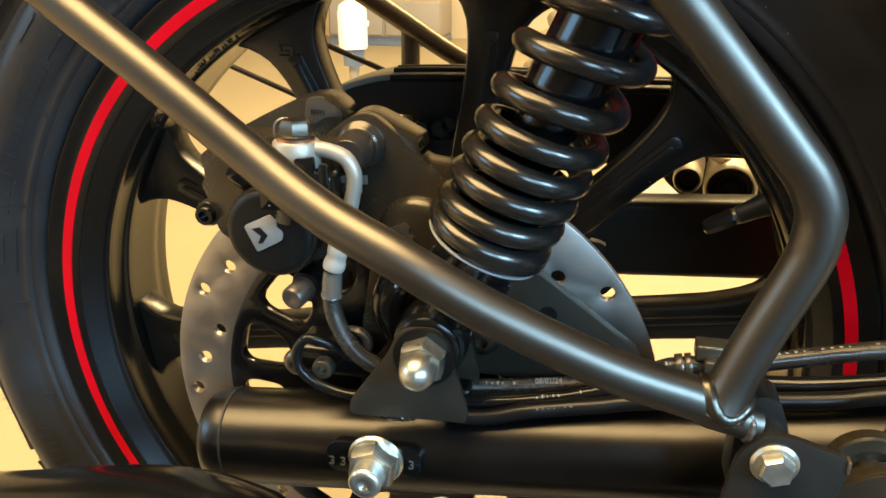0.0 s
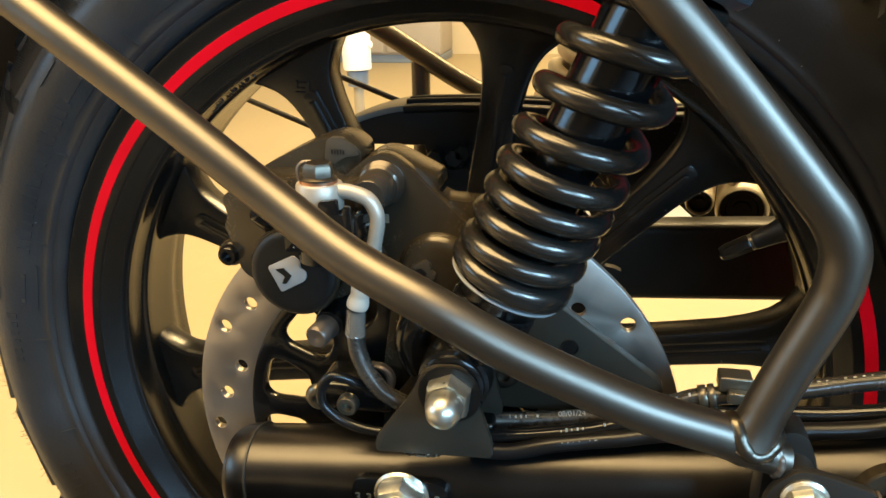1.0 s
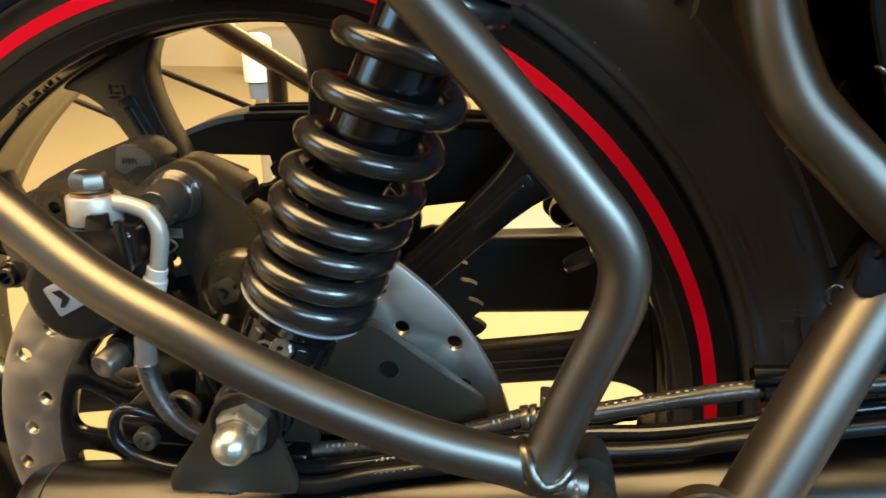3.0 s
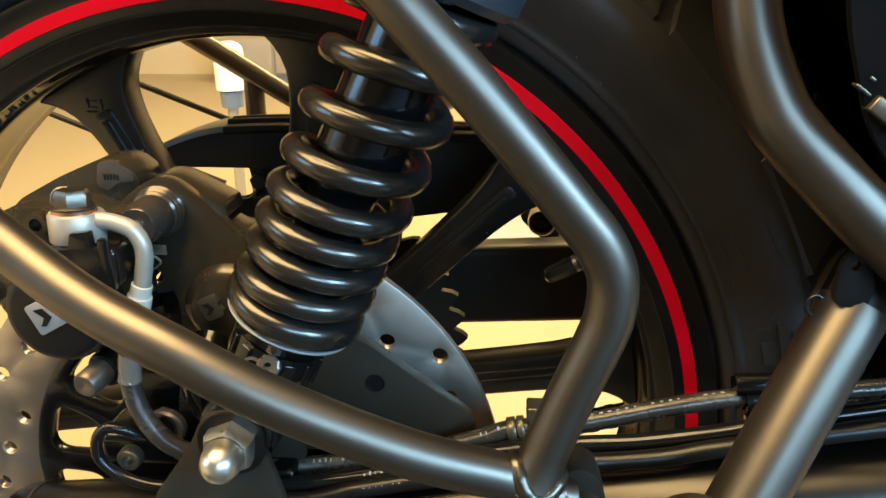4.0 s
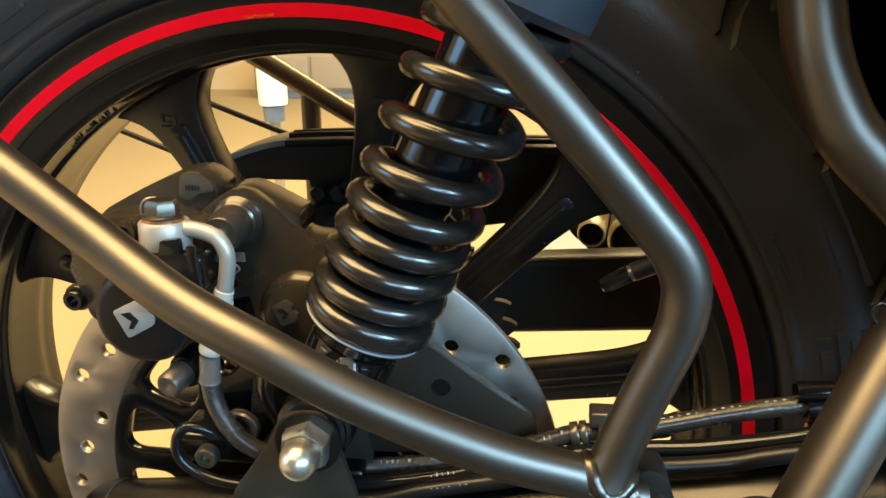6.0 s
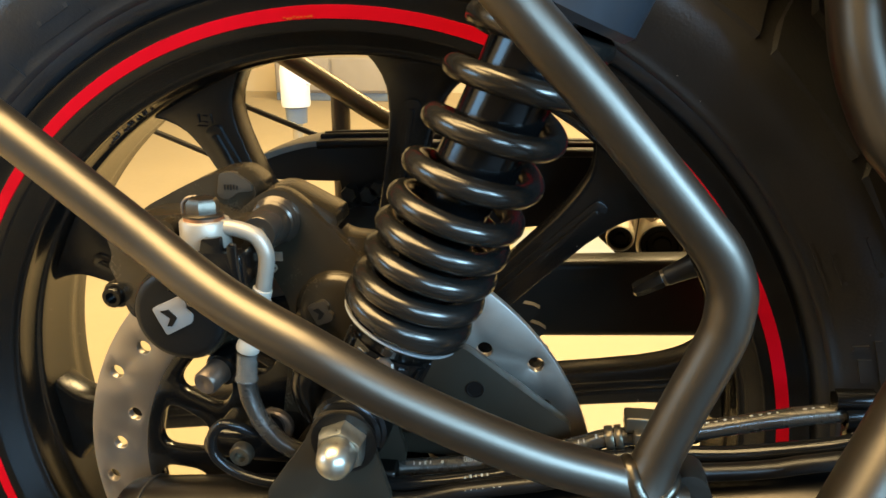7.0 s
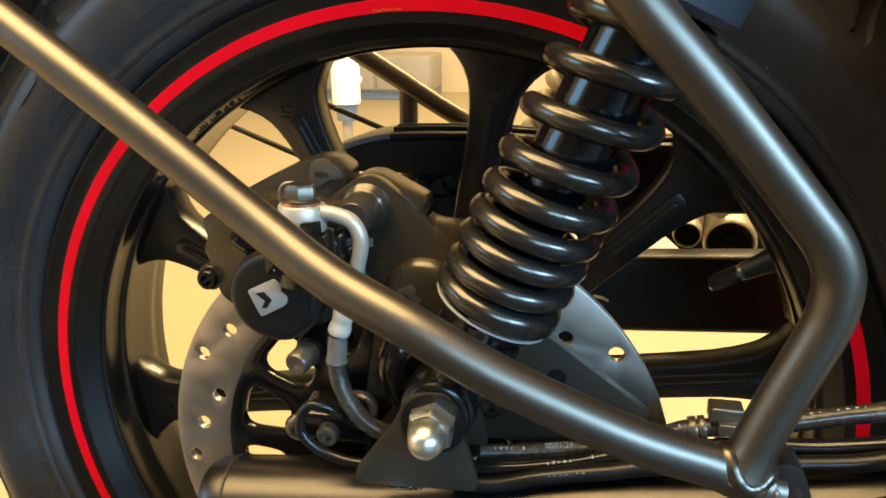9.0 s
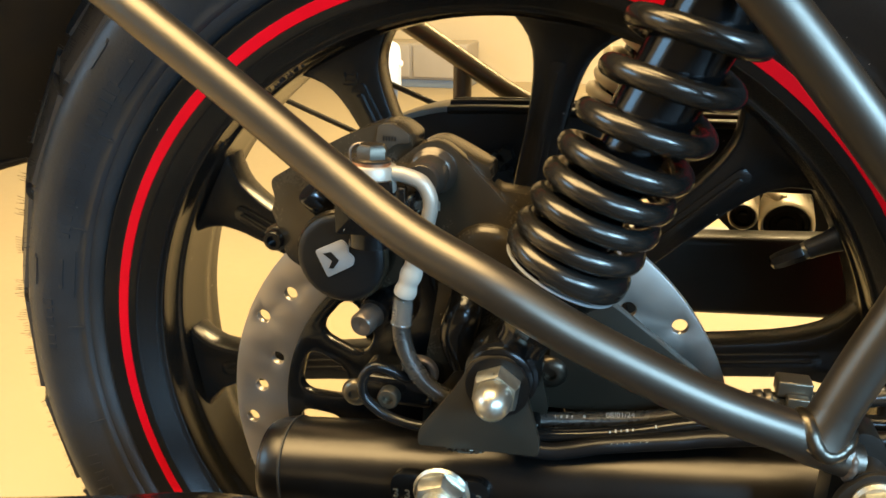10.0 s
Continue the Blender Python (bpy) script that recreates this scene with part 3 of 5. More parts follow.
def arm_radius(u):
    s = u * 0.735
    if s < 0.012:
        return ARM_R * (0.80 + 0.20 * math.sqrt(max(0.0, 1 - (1 - s / 0.012) ** 2)))
    return ARM_R


part("right_arm", sweep(arm_path, arm_radius, 48), ARM, swingarm)
part("end_seam", lathe([(0, ARM_R - 0.001), (0.0004, ARM_R + 0.0006), (0.0016, ARM_R + 0.0006), (0.002, ARM_R - 0.001)], at(-0.0808, -0.072, -0.0126), (1, 0, 0.11), 48), POWDER, swingarm)

bracket_outline = rounded([(-0.0083, 0.0300), (-0.0083, 0.0370), (0.0095, 0.0620), (0.0150, 0.0750), (0.0325, 0.0765), (0.0375, 0.0640), (0.0447, 0.0385), (0.0445, 0.0325)],
                          [0.002, 0.006, 0.01, 0.010, 0.010, 0.01, 0.002, 0.002], 5)
bracket = part("shock_bracket", plate(bracket_outline, -0.1020, -0.0985, bevel=0.0007), SATIN, swingarm, "black triangular shock mount")
part("shock_bracket", plate(bracket_outline, -0.0680, -0.0645, bevel=0.0007), SATIN, swingarm, "black triangular shock mount")
part("bracket_base", box(at(0.000, -0.0780, 0.0120), at(0.0420, -0.066, 0.0335), 0.002), ARM, swingarm)
part("weld_bead", sweep(smooth_path([at(0.004, -0.0985, 0.0298), at(0.008, -0.0980, 0.0284), at(0.015, -0.0980, 0.0284), at(0.020, -0.0985, 0.0300)], 6), lambda u: 0.0016 + 0.0003 * math.sin(40 * u), 10), WELD, swingarm, "short weld bead")

washer = part("adjuster_plate", plate(rounded([(-0.0222, -0.0052), (0.0236, -0.0032), (0.0236, 0.0136), (-0.0222, 0.0116)], [0.0083, 0.0083, 0.0083, 0.0083], 10), -0.0995, -0.0945, bevel=0.0010), GLOSS, swingarm, "dark axle plate with stamped marks")
part("axle_nut", joined(lathe([(0, 0), (0, 0.0130), (0.0009, 0.0132), (0.0022, 0.0122), (0.0024, 0)], at(0.002, -0.0995, 0.005), BACK, 40),
                        hexagon(at(0.002, -0.101, 0.005), BACK, 0.0205, 0.0085, -9)), STEEL, swingarm, "zinc-plated axle nut")


def threaded(origin, axis, r, length, pitch=0.0012):
    prof = [(0, 0), (0, r)]
    s = 0.0
    while s < length - pitch:
        prof += [(s + pitch * 0.25, r), (s + pitch * 0.6, r * 0.91), (s + pitch * 0.95, r)]
        s += pitch
    prof += [(length, r * 0.95), (length + r * 0.10, r * 0.84), (length + r * 0.14, r * 0.70), (length + r * 0.14, r * 0.40), (length + r * 0.08, r * 0.32), (length - r * 0.10, r * 0.10), (length - r * 0.12, 0)]
    return lathe(prof, origin, axis, 28)


part("axle_end", threaded(at(0.002, -0.109, 0.005), BACK, 0.0076, 0.0092, 0.0012), STEEL, swingarm, "threaded zinc-plated axle end")


def lettering(name, text, size, m, mat, parent, extrude=0.0002):
    """Raised characters, lying in m's x-y plane."""
    curve = bpy.data.curves.new(name, "FONT")
    curve.body, curve.size, curve.extrude, curve.align_x = text, size, extrude, "LEFT"
    holder = new("tmp_text", curve)
    bpy.context.view_layer.update()
    me = bpy.data.meshes.new_from_object(holder.evaluated_get(bpy.context.evaluated_depsgraph_get()))
    bpy.data.objects.remove(holder)
    bpy.data.curves.remove(curve)
    me.transform(Matrix.Translation(-ORIGIN[parent.name]) @ m)
    me.materials.clear()
    me.materials.append(mat)
    ob = new(name, me)
    ob.parent = parent
    ORIGIN[ob.name] = ORIGIN[parent.name]
    return ob


UPRIGHT = Matrix.Rotation(radians(90), 4, "X")
for x, z in ((-0.0213, -0.0012), (-0.0158, -0.0010), (0.0172, 0.0020)):
    lettering("stamped_mark", "3", 0.0066, Matrix.Translation(at(x, -0.0997, z)) @ UPRIGHT, STEEL, washer)

# left arm, behind the wheel
part("left_arm", box(at(-0.10, 0.150, -0.0085), at(0.62, 0.176, 0.0495), 0.006, Matrix.Translation(at(0, 0, 0)) @ Matrix.Rotation(radians(-3.2), 4, "Y") @ Matrix.Translation(-at(0, 0, 0))), POWDER, swingarm)

# ---- shock absorber ----
AXIS = Vector((0.0376, -0.001, 0.0818)).normalized()
FOOT = Vector((0.047, -0.086, 0.108))


def shock_profile(name, prof, mat, parent, seg=40, label="", sharp=38):
    return part(name, lathe(prof, at(*FOOT), AXIS, seg), mat, parent, label, sharp)


shock = thing("shock_absorber", at(0.0262, -0.083, 0.066), "black coil-over rear shock absorber bolted to the swingarm", "shock absorber")
RISE = ((-0.8, 0.0084), (0, 0.0086), (0.5, 0.0104), (1, 0.0168), (2, 0.0288), (3, 0.0402), (4, 0.0518), (5, 0.0658), (6, 0.0842), (7, 0.1033), (8, 0.1235), (8.6, 0.131), (9.2, 0.133))


def coil(rise, radius, wire, steps=40, seg=16):
    """A progressive spring: turns against height."""
    side = Vector((AXIS.z, 0, -AXIS.x)).normalized()
    back = AXIS.cross(side)
    if back.y < 0:
        back = -back
    turns = [r[0] for r in rise]
    highs = [r[1] for r in rise]
    path = []
    n = int((turns[-1] - turns[0]) * steps)
    for k in range(n + 1):
        turn = turns[0] + (turns[-1] - turns[0]) * k / n
        s = float(np.interp(turn, turns, highs))
        s = sum(float(np.interp(turn + d, turns, highs)) for d in (-0.3, -0.15, 0, 0.15, 0.3)) / 5
        a = math.pi + 2 * math.pi * turn
        path.append(at(*FOOT) + s * AXIS + radius * (math.cos(a) * side + math.sin(a) * back))
    return sweep(path, wire, seg)


part("coil_spring", coil(RISE, 0.0222, 0.0046), SPRING, shock, "gloss black progressive coil spring", sharp=80)
shock_profile("damper_body", [(-0.012, 0), (-0.012, 0.0125), (0.072, 0.0125), (0.073, 0.0158), (0.150, 0.0158), (0.150, 0)], GLOSS, shock)
shock_profile("spring_seat", [(-0.0050, 0), (-0.0050, 0.0178), (-0.0040, 0.0188), (0.0000, 0.0212), (0.0022, 0.0240), (0.0032, 0.0242), (0.0038, 0.0175), (0.006, 0.0165), (0.006, 0)], GLOSS, shock)
shock_profile("seat_ring", [(0.0028, 0.0232), (0.0028, 0.0243), (0.0030, 0.0246), (0.0034, 0.0246), (0.0037, 0.0243), (0.0037, 0.0232)], SEAT_RING, shock, 48, "pale grey ring under the spring")
shock_profile("preload_collar", [(-0.026, 0), (-0.026, 0.0135), (-0.022, 0.0150), (-0.018, 0.0150), (-0.016, 0.0172), (-0.006, 0.0176), (-0.006, 0)], GLOSS, shock, 14, sharp=20)
shock_profile("lower_fork", [(-0.048, 0), (-0.048, 0.0105), (-0.030, 0.0115), (-0.026, 0.013), (-0.020, 0.0135), (-0.020, 0)], GLOSS, shock)
for k in range(12):
    turn = Matrix.Translation(at(*FOOT)) @ AXIS.to_track_quat("Z", "Y").to_matrix().to_4x4() @ Matrix.Rotation(radians(30 * k), 4, "Z")
    part("collar_lug", box((0.0150, -0.0024, -0.0190), (0.0184, 0.0024, -0.0075), 0.0006, turn), GLOSS, shock)
part("adjuster_knob", joined(lathe([(0, 0), (0, 0.0046), (0.003, 0.0046), (0.0036, 0.0038), (0.0036, 0.0016), (0.0024, 0.0014), (0.0024, 0)], at(0.0438, -0.1020, 0.0975), (0, -0.9, 0.4), 9), lathe([(0, 0.0030), (0, 0.0042), (0.0014, 0.0042), (0.0014, 0.0030)], at(0.0372, -0.1030, 0.0970), (0, -0.9, 0.4), 20)), BRONZE, shock, "small star-shaped adjuster", sharp=15)
part("lower_eye", lathe([(-0.0150, 0), (-0.0150, 0.0125), (-0.0140, 0.0140), (-0.0120, 0.0142), (-0.0112, 0.0158), (-0.0050, 0.0166), (0.0050, 0.0166), (0.0112, 0.0158), (0.0120, 0.0142), (0.0150, 0.0125), (0.0150, 0)], at(0.0264, -0.0835, 0.0645), (0, 1, 0), 40), GLOSS, shock)
part("washer", lathe([(0, 0), (0, 0.0135), (0.0018, 0.0135), (0.0018, 0)], at(0.0264, -0.1020, 0.0638), BACK, 36), PLASTIC, shock)
shock_profile("top_cover", [(0.1345, 0), (0.1345, 0.0275), (0.1375, 0.0300), (0.200, 0.0305), (0.200, 0)], SHROUD, shock, 48, "slate grey upper spring cover")
nut = part("acorn_nut", joined(hexagon(at(0.0264, -0.1030, 0.0640), BACK, 0.0182, 0.0085, -7),
                               lathe([(0, 0.0078), (0.004, 0.0077), (0.0078, 0.0067), (0.0104, 0.0046), (0.0117, 0.0020), (0.0120, 0)], at(0.0264, -0.1120, 0.0640), BACK, 32)),
           STEEL, shock, "zinc-plated acorn nut")

# ---- right subframe ----
subframe = thing("subframe_loop", at(0.14, -0.135, 0.06), "satin grey-black tubular subframe with welded strut", "frame tube")
TUBE_R = 0.0077
rail_pts = [(-0.300, -0.104, 0.338), (-0.165, -0.1125, 0.2465), (-0.110, -0.1205, 0.2110), (-0.070, -0.1272, 0.1849), (-0.030, -0.1345, 0.1581), (0.000, -0.1433, 0.1410),
            (0.030, -0.1505, 0.1285), (0.060, -0.1515, 0.1129), (0.100, -0.1469, 0.0936), (0.130, -0.1402, 0.0815), (0.139, -0.1385, 0.0770)]
part("rail", sweep(smooth_path([at(*p) for p in rail_pts], 10), TUBE_R, 32), TUBE, subframe, sharp=80)
strut_pts = [(0.1392, -0.1385, 0.0770), (0.1416, -0.1378, 0.0840), (0.1496, -0.136, 0.1055), (0.1592, -0.135, 0.1300), (0.1614, -0.135, 0.1400), (0.1611, -0.135, 0.1500), (0.1567, -0.135, 0.1600), (0.1483, -0.135, 0.1705),
             (0.1357, -0.135, 0.1855), (0.1180, -0.135, 0.2060), (0.0970, -0.135, 0.2290), (0.060, -0.132, 0.270), (0.0, -0.128, 0.335)]
part("strut", sweep(smooth_path([at(*p) for p in strut_pts], 10), TUBE_R, 32), TUBE, subframe, sharp=80)


def saddle_weld(joint, along, branch, r, bead, spread):
    """The bead where one tube stands on another of the same radius; spread lifts it off the joint line."""
    along, branch = Vector(along).normalized(), Vector(branch).normalized()
    along = (along - branch * along.dot(branch)).normalized()
    across = branch.cross(along)
    path = []
    for k in range(65):
        a = 2 * math.pi * k / 64
        rise = r * (0.12 + 0.88 * math.cos(a) ** 2)
        path.append(Vector(joint) + (r + spread) * (math.cos(a) * along + math.sin(a) * across) + branch * (rise + spread * 0.6))
    return sweep(path, lambda u: bead * (1.0 + 0.03 * math.sin(85 * u) + 0.05 * math.sin(13 * u + 1.0)), 14, caps=False)


part("stub", sweep(smooth_path([at(0.1375, -0.1383, 0.0775), at(0.1440, -0.1372, 0.0742), at(0.1500, -0.1362, 0.0718), at(0.1530, -0.1355, 0.0710)], 8), lambda u: 0.0077 - 0.0012 * min(1.0, 1.6 * u), 32), TUBE, subframe, sharp=60)
JOINT = at(0.1388, -0.1385, 0.0771)
part("weld_bead", saddle_weld(JOINT, (0.90, 0.18, -0.38), (0.33, 0.04, 0.94), TUBE_R, 0.0029, 0.0002), WELD, subframe, "smooth painted weld bead")
part("fillet", sweep([at(*Vector(strut_pts[0]).lerp(Vector(strut_pts[2]), 0.08 * k)) for k in range(7)], lambda u: TUBE_R * (1.0 + 0.34 * (1 - u) ** 2.0), 32, caps=False), TUBE, subframe, sharp=80)
part("weld_bead", sweep(smooth_path([at(0.1500, -0.1390, 0.0765), at(0.1508, -0.1412, 0.0735), at(0.1506, -0.1415, 0.0700), at(0.1498, -0.1395, 0.0668)], 10), lambda u: 0.0017 + 0.00012 * math.sin(26 * u), 16), BRONZE, subframe, "bare bronze-coloured weld")
lug = part("mounting_lug", plate(rounded([(0.1475, 0.040), (0.1478, 0.0700), (0.1500, 0.0780), (0.1555, 0.0805), (0.1610, 0.0785), (0.1650, 0.0690), (0.1700, 0.040)], [0.002, 0.01, 0.006, 0.006, 0.006, 0.01, 0.002], 5), -0.1330, -0.1190, bevel=0.002), POWDER, subframe, "black arched mounting lug")
part("spacer", lathe([(0, 0), (0, 0.0070), (0.010, 0.0070), (0.010, 0)], at(0.1575, -0.1325, 0.0650), BACK, 24), POWDER, subframe)

peg_plate = thing("footpeg_hanger", at(0.165, -0.14, 0.02), "black pressed-steel footpeg hanger below the subframe joint", "bracket")
hanger_outline = rounded([(0.1360, -0.040), (0.1440, 0.040), (0.1475, 0.0635), (0.1560, 0.0722), (0.1640, 0.0715), (0.1825, 0.0658), (0.1830, 0.0600), (0.178, 0.030), (0.1900, -0.040)], [0.002, 0.01, 0.008, 0.006, 0.004, 0.003, 0.003, 0.02, 0.002], 5)
part("plate", plate(hanger_outline, -0.1440, -0.1405, bevel=0.0007), POWDER, peg_plate)
part("lip", box(at(0.1822, -0.1449, 0.0604), at(0.1834, -0.1405, 0.0656), 0.0005), BRONZE, peg_plate, "thin bronze-coloured edge")
part("boss", lathe([(0, 0), (0, 0.0150), (0.0050, 0.0150), (0.0058, 0.0142), (0.0058, 0.0095), (0.0040, 0.0088), (0.0040, 0.0052), (0.0070, 0.0048), (0.0075, 0.0030), (0.0075, 0)], at(0.1960, -0.1225, 0.0505), BACK, 36), CAST, peg_plate)
part("arm", plate(rounded([(0.170, -0.02), (0.178, 0.045), (0.200, 0.058), (0.225, 0.05), (0.235, 0.01), (0.21, -0.03)], 0.008, 4), -0.136, -0.128, bevel=0.001), CAST, peg_plate)
part("flange_bolt", joined(lathe([(0, 0), (0, 0.0079), (0.001, 0.0081), (0.0020, 0.0070), (0.0020, 0)], at(0.1594, -0.1440, 0.0612), BACK, 32),
                           hexagon(at(0.1594, -0.1455, 0.0612), BACK, 0.0108, 0.0048, -10, 0.16)), STEEL, peg_plate, "zinc-plated flange bolt")

# ---- brake caliper ----
caliper = thing("brake_caliper", at(-0.05, -0.06, 0.075), "black cast rear brake caliper over the disc", "brake caliper")
CAP = (-0.0478, 0.1075)
body_outline = rounded([(-0.0820, 0.0990), (-0.0849, 0.1135), (-0.0884, 0.1217), (-0.0856, 0.1268), (-0.0880, 0.1363), (-0.0729, 0.1452), (-0.0420, 0.1470), (-0.0270, 0.1400), (-0.0230, 0.1250), (-0.0250, 0.0930), (-0.0400, 0.0840), (-0.0640, 0.0880)], [0.004, 0.004, 0.0025, 0.003, 0.004, 0.006, 0.006, 0.006, 0.006, 0.006, 0.006, 0.006], 4)
body = part("body", joined(plate(body_outline, -0.0670, -0.0440, bevel=0.003),
                           lathe([(0, 0), (0, 0.0205), (0.022, 0.0205), (0.026, 0.0215), (0.0275, 0.0205), (0.0275, 0)], at(CAP[0], -0.056, CAP[1]), BACK, 40),
                           box(at(-0.076, -0.050, 0.124), at(-0.036, -0.010, 0.142), 0.005, None),
                           box(at(-0.080, -0.028, 0.096), at(-0.036, -0.010, 0.136), 0.005)), CAST, caliper)
cap = part("piston_cap", lathe([(0, 0), (0, 0.0198), (0.0018, 0.0198), (0.0030, 0.0186), (0.0034, 0.0165), (0.0034, 0)], at(CAP[0], -0.0830, CAP[1]), BACK, 48), PLASTIC, caliper, "round matt black piston cap")
badge_outline = rounded([(-0.0586, 0.1110), (-0.0458, 0.1172), (-0.0427, 0.1140), (-0.0434, 0.1116), (-0.0403, 0.1092), (-0.0411, 0.1055), (-0.0531, 0.0990)], 0.0014, 4)
part("badge", plate(badge_outline, -0.0873, -0.0860, bevel=0.0003), BADGE, cap, "pale grey badge plate")
chevron = [(-0.0547, 0.1101), (-0.0510, 0.1111), (-0.0474, 0.1075), (-0.0500, 0.1036), (-0.0522, 0.1035), (-0.0505, 0.1071)]
part("chevron", plate(chevron, -0.0878, -0.0865), PLASTIC, cap)
part("lug", joined(lathe([(0, 0), (0, 0.0064), (0.0150, 0.0064), (0.0162, 0.0056), (0.0162, 0)], at(-0.0872, -0.0505, 0.1075), BACK, 28),
                  plate(rounded([(-0.0900, 0.1025), (-0.0915, 0.1120), (-0.0800, 0.1180), (-0.0760, 0.1010)], 0.003, 4), -0.064, -0.052, bevel=0.0015)), CAST, caliper)
part("socket_bolt", joined(lathe([(0, 0.0026), (0, 0.0048), (0.0030, 0.0048), (0.0038, 0.0042), (0.0038, 0.0027), (0.0008, 0.0026)], at(-0.0872, -0.0667, 0.1075), BACK, 28),
                          lathe([(0.0008, 0), (0.0008, 0.0028)], at(-0.0872, -0.0667, 0.1075), BACK, 6)), GLOSS, caliper, "black socket-head bolt")
part("bleed_nipple", lathe([(-0.012, 0), (-0.012, 0.0048), (0.0, 0.0048), (0.0012, 0.0056), (0.0110, 0.0056), (0.0122, 0.0048), (0.0122, 0)], at(-0.0570, -0.0760, 0.1270), Vector((-0.50, -0.45, 0.74)), 28), GLOSS, caliper, "black rubber cap on the bleed nipple")
cover_outline = rounded([(-0.0860, 0.1350), (-0.0800, 0.1430), (-0.0581, 0.1545), (-0.0430, 0.1605), (-0.0330, 0.1610), (-0.0255, 0.1555), (-0.0250, 0.1490), (-0.0390, 0.1390), (-0.0640, 0.1300)], [0.003, 0.004, 0.01, 0.006, 0.005, 0.004, 0.006, 0.01, 0.006], 5)
part("outer_cover", plate(cover_outline, -0.0460, -0.0240, bevel=0.004), CAST, caliper)
part("label_panel", plate(rounded([(-0.0432, 0.1500), (-0.0412, 0.1606), (-0.0345, 0.1612), (-0.0268, 0.1562), (-0.0262, 0.1525), (-0.0330, 0.1520), (-0.0385, 0.1480)], 0.0022, 4), -0.0476, -0.0440, bevel=0.0012), LABEL, caliper, "dull grey label panel")
rng = random.Random(21)
for k in range(5):
    low = 0.1532 + rng.uniform(-0.0002, 0.0002)
    part("label_bar", box(at(-0.0392 + 0.0014 * k, -0.0479, low), at(-0.0385 + 0.0014 * k, -0.0474, low + rng.uniform(0.0018, 0.0026)), 0), PLASTIC, caliper)
part("pad_spring", sweep(smooth_path([at(-0.0425, -0.080, 0.1470), at(-0.0432, -0.080, 0.1540), at(-0.0412, -0.079, 0.1572), at(-0.0375, -0.078, 0.1576)], 6), 0.0008, 8), BRONZE, caliper)
pin_axis = Vector((-0.18, -1, -0.10))
pin = part("slide_pin", lathe([(-0.016, 0), (-0.016, 0.0060), (0.000, 0.0060), (0.001, 0.0056), (0.0092, 0.0056), (0.0104, 0.0047), (0.0104, 0.0006), (0.0100, 0)], at(-0.0360, -0.0795, 0.0792), pin_axis, 32), BRONZE, caliper, "dull bronze slide pin")
part("pin_collar", lathe([(-0.014, 0), (-0.014, 0.0078), (0.0010, 0.0080), (0.0024, 0.0074), (0.0024, 0)], at(-0.0345, -0.0765, 0.0798), pin_axis, 28), GLOSS, caliper)
boot_axis = Vector((0, -1, 0))
part("guide_boot", lathe([(0, 0), (0, 0.0108), (0.0025, 0.0110), (0.0032, 0.0102), (0.0048, 0.0106), (0.0058, 0.0096), (0.0072, 0.0098), (0.0080, 0.0088), (0.0185, 0.0086), (0.0200, 0.0078), (0.0225, 0.0076), (0.0232, 0.0070), (0.0232, 0.0030), (0.0225, 0.0022), (0.0225, 0)],
                         at(-0.0133, -0.0530, 0.1420), boot_axis, 36), BOOT, caliper, "brown-black guide pin boot")
part("guide_pin", lathe([(0, 0), (0, 0.0026), (0.0030, 0.0026), (0.0034, 0.0020), (0.0034, 0)], at(-0.0133, -0.0752, 0.1420), boot_axis, 18), STEEL, caliper, "steel guide pin")
part("pad_clip", joined(box(at(-0.0140, -0.0660, 0.1268), at(-0.0075, -0.0655, 0.1310), 0.0002), sweep(smooth_path([at(-0.0140, -0.066, 0.1268), at(-0.0105, -0.066, 0.1240), at(-0.0125, -0.066, 0.1215), at(-0.0150, -0.066, 0.1200)], 5), 0.0005, 8)), STEEL, caliper, "bright spring-steel pad clip")
part("bleed_lug", joined(lathe([(0, 0.0026), (0, 0.0048), (0.010, 0.0048), (0.010, 0.0026)], at(-0.0560, -0.0640, 0.1410), BACK, 24), box(at(-0.066, -0.064, 0.132), at(-0.058, -0.054, 0.146), 0.003)), CAST, caliper)
part("guide_arm", plate(rounded([(-0.040, 0.122), (-0.040, 0.142), (-0.026, 0.147), (-0.0165, 0.146), (-0.0165, 0.134), (-0.024, 0.118)], 0.004, 4), -0.072, -0.060, bevel=0.0015), CAST, caliper)

# ---- caliper bracket ----
carrier_plate = thing("caliper_bracket", at(0.0, -0.05, 0.02), "black cast bracket plate holding the caliper", "bracket")
plate_outline = rounded([(-0.0370, 0.1390), (-0.0290, 0.1467), (-0.0200, 0.1535), (-0.0129, 0.1555), (-0.0075, 0.1539), (-0.0023, 0.1500), (0.0122, 0.1365), (0.0206, 0.1279), (0.0450, 0.1080), (0.0560, 0.0850), (0.0300, 0.0300), (0.0150, 0.0), (-0.0200, 0.0), (-0.0180, 0.0450), (-0.0120, 0.0800), (-0.0100, 0.1000), (-0.0240, 0.1280)], [0.004, 0.004, 0.004, 0.004, 0.003, 0.003, 0.004, 0.004, 0.008, 0.008, 0.008, 0.008, 0.008, 0.008, 0.008, 0.008, 0.008], 4)
part("plate", plate(plate_outline, -0.0530, -0.0450, bevel=0.0015), CAST, carrier_plate)
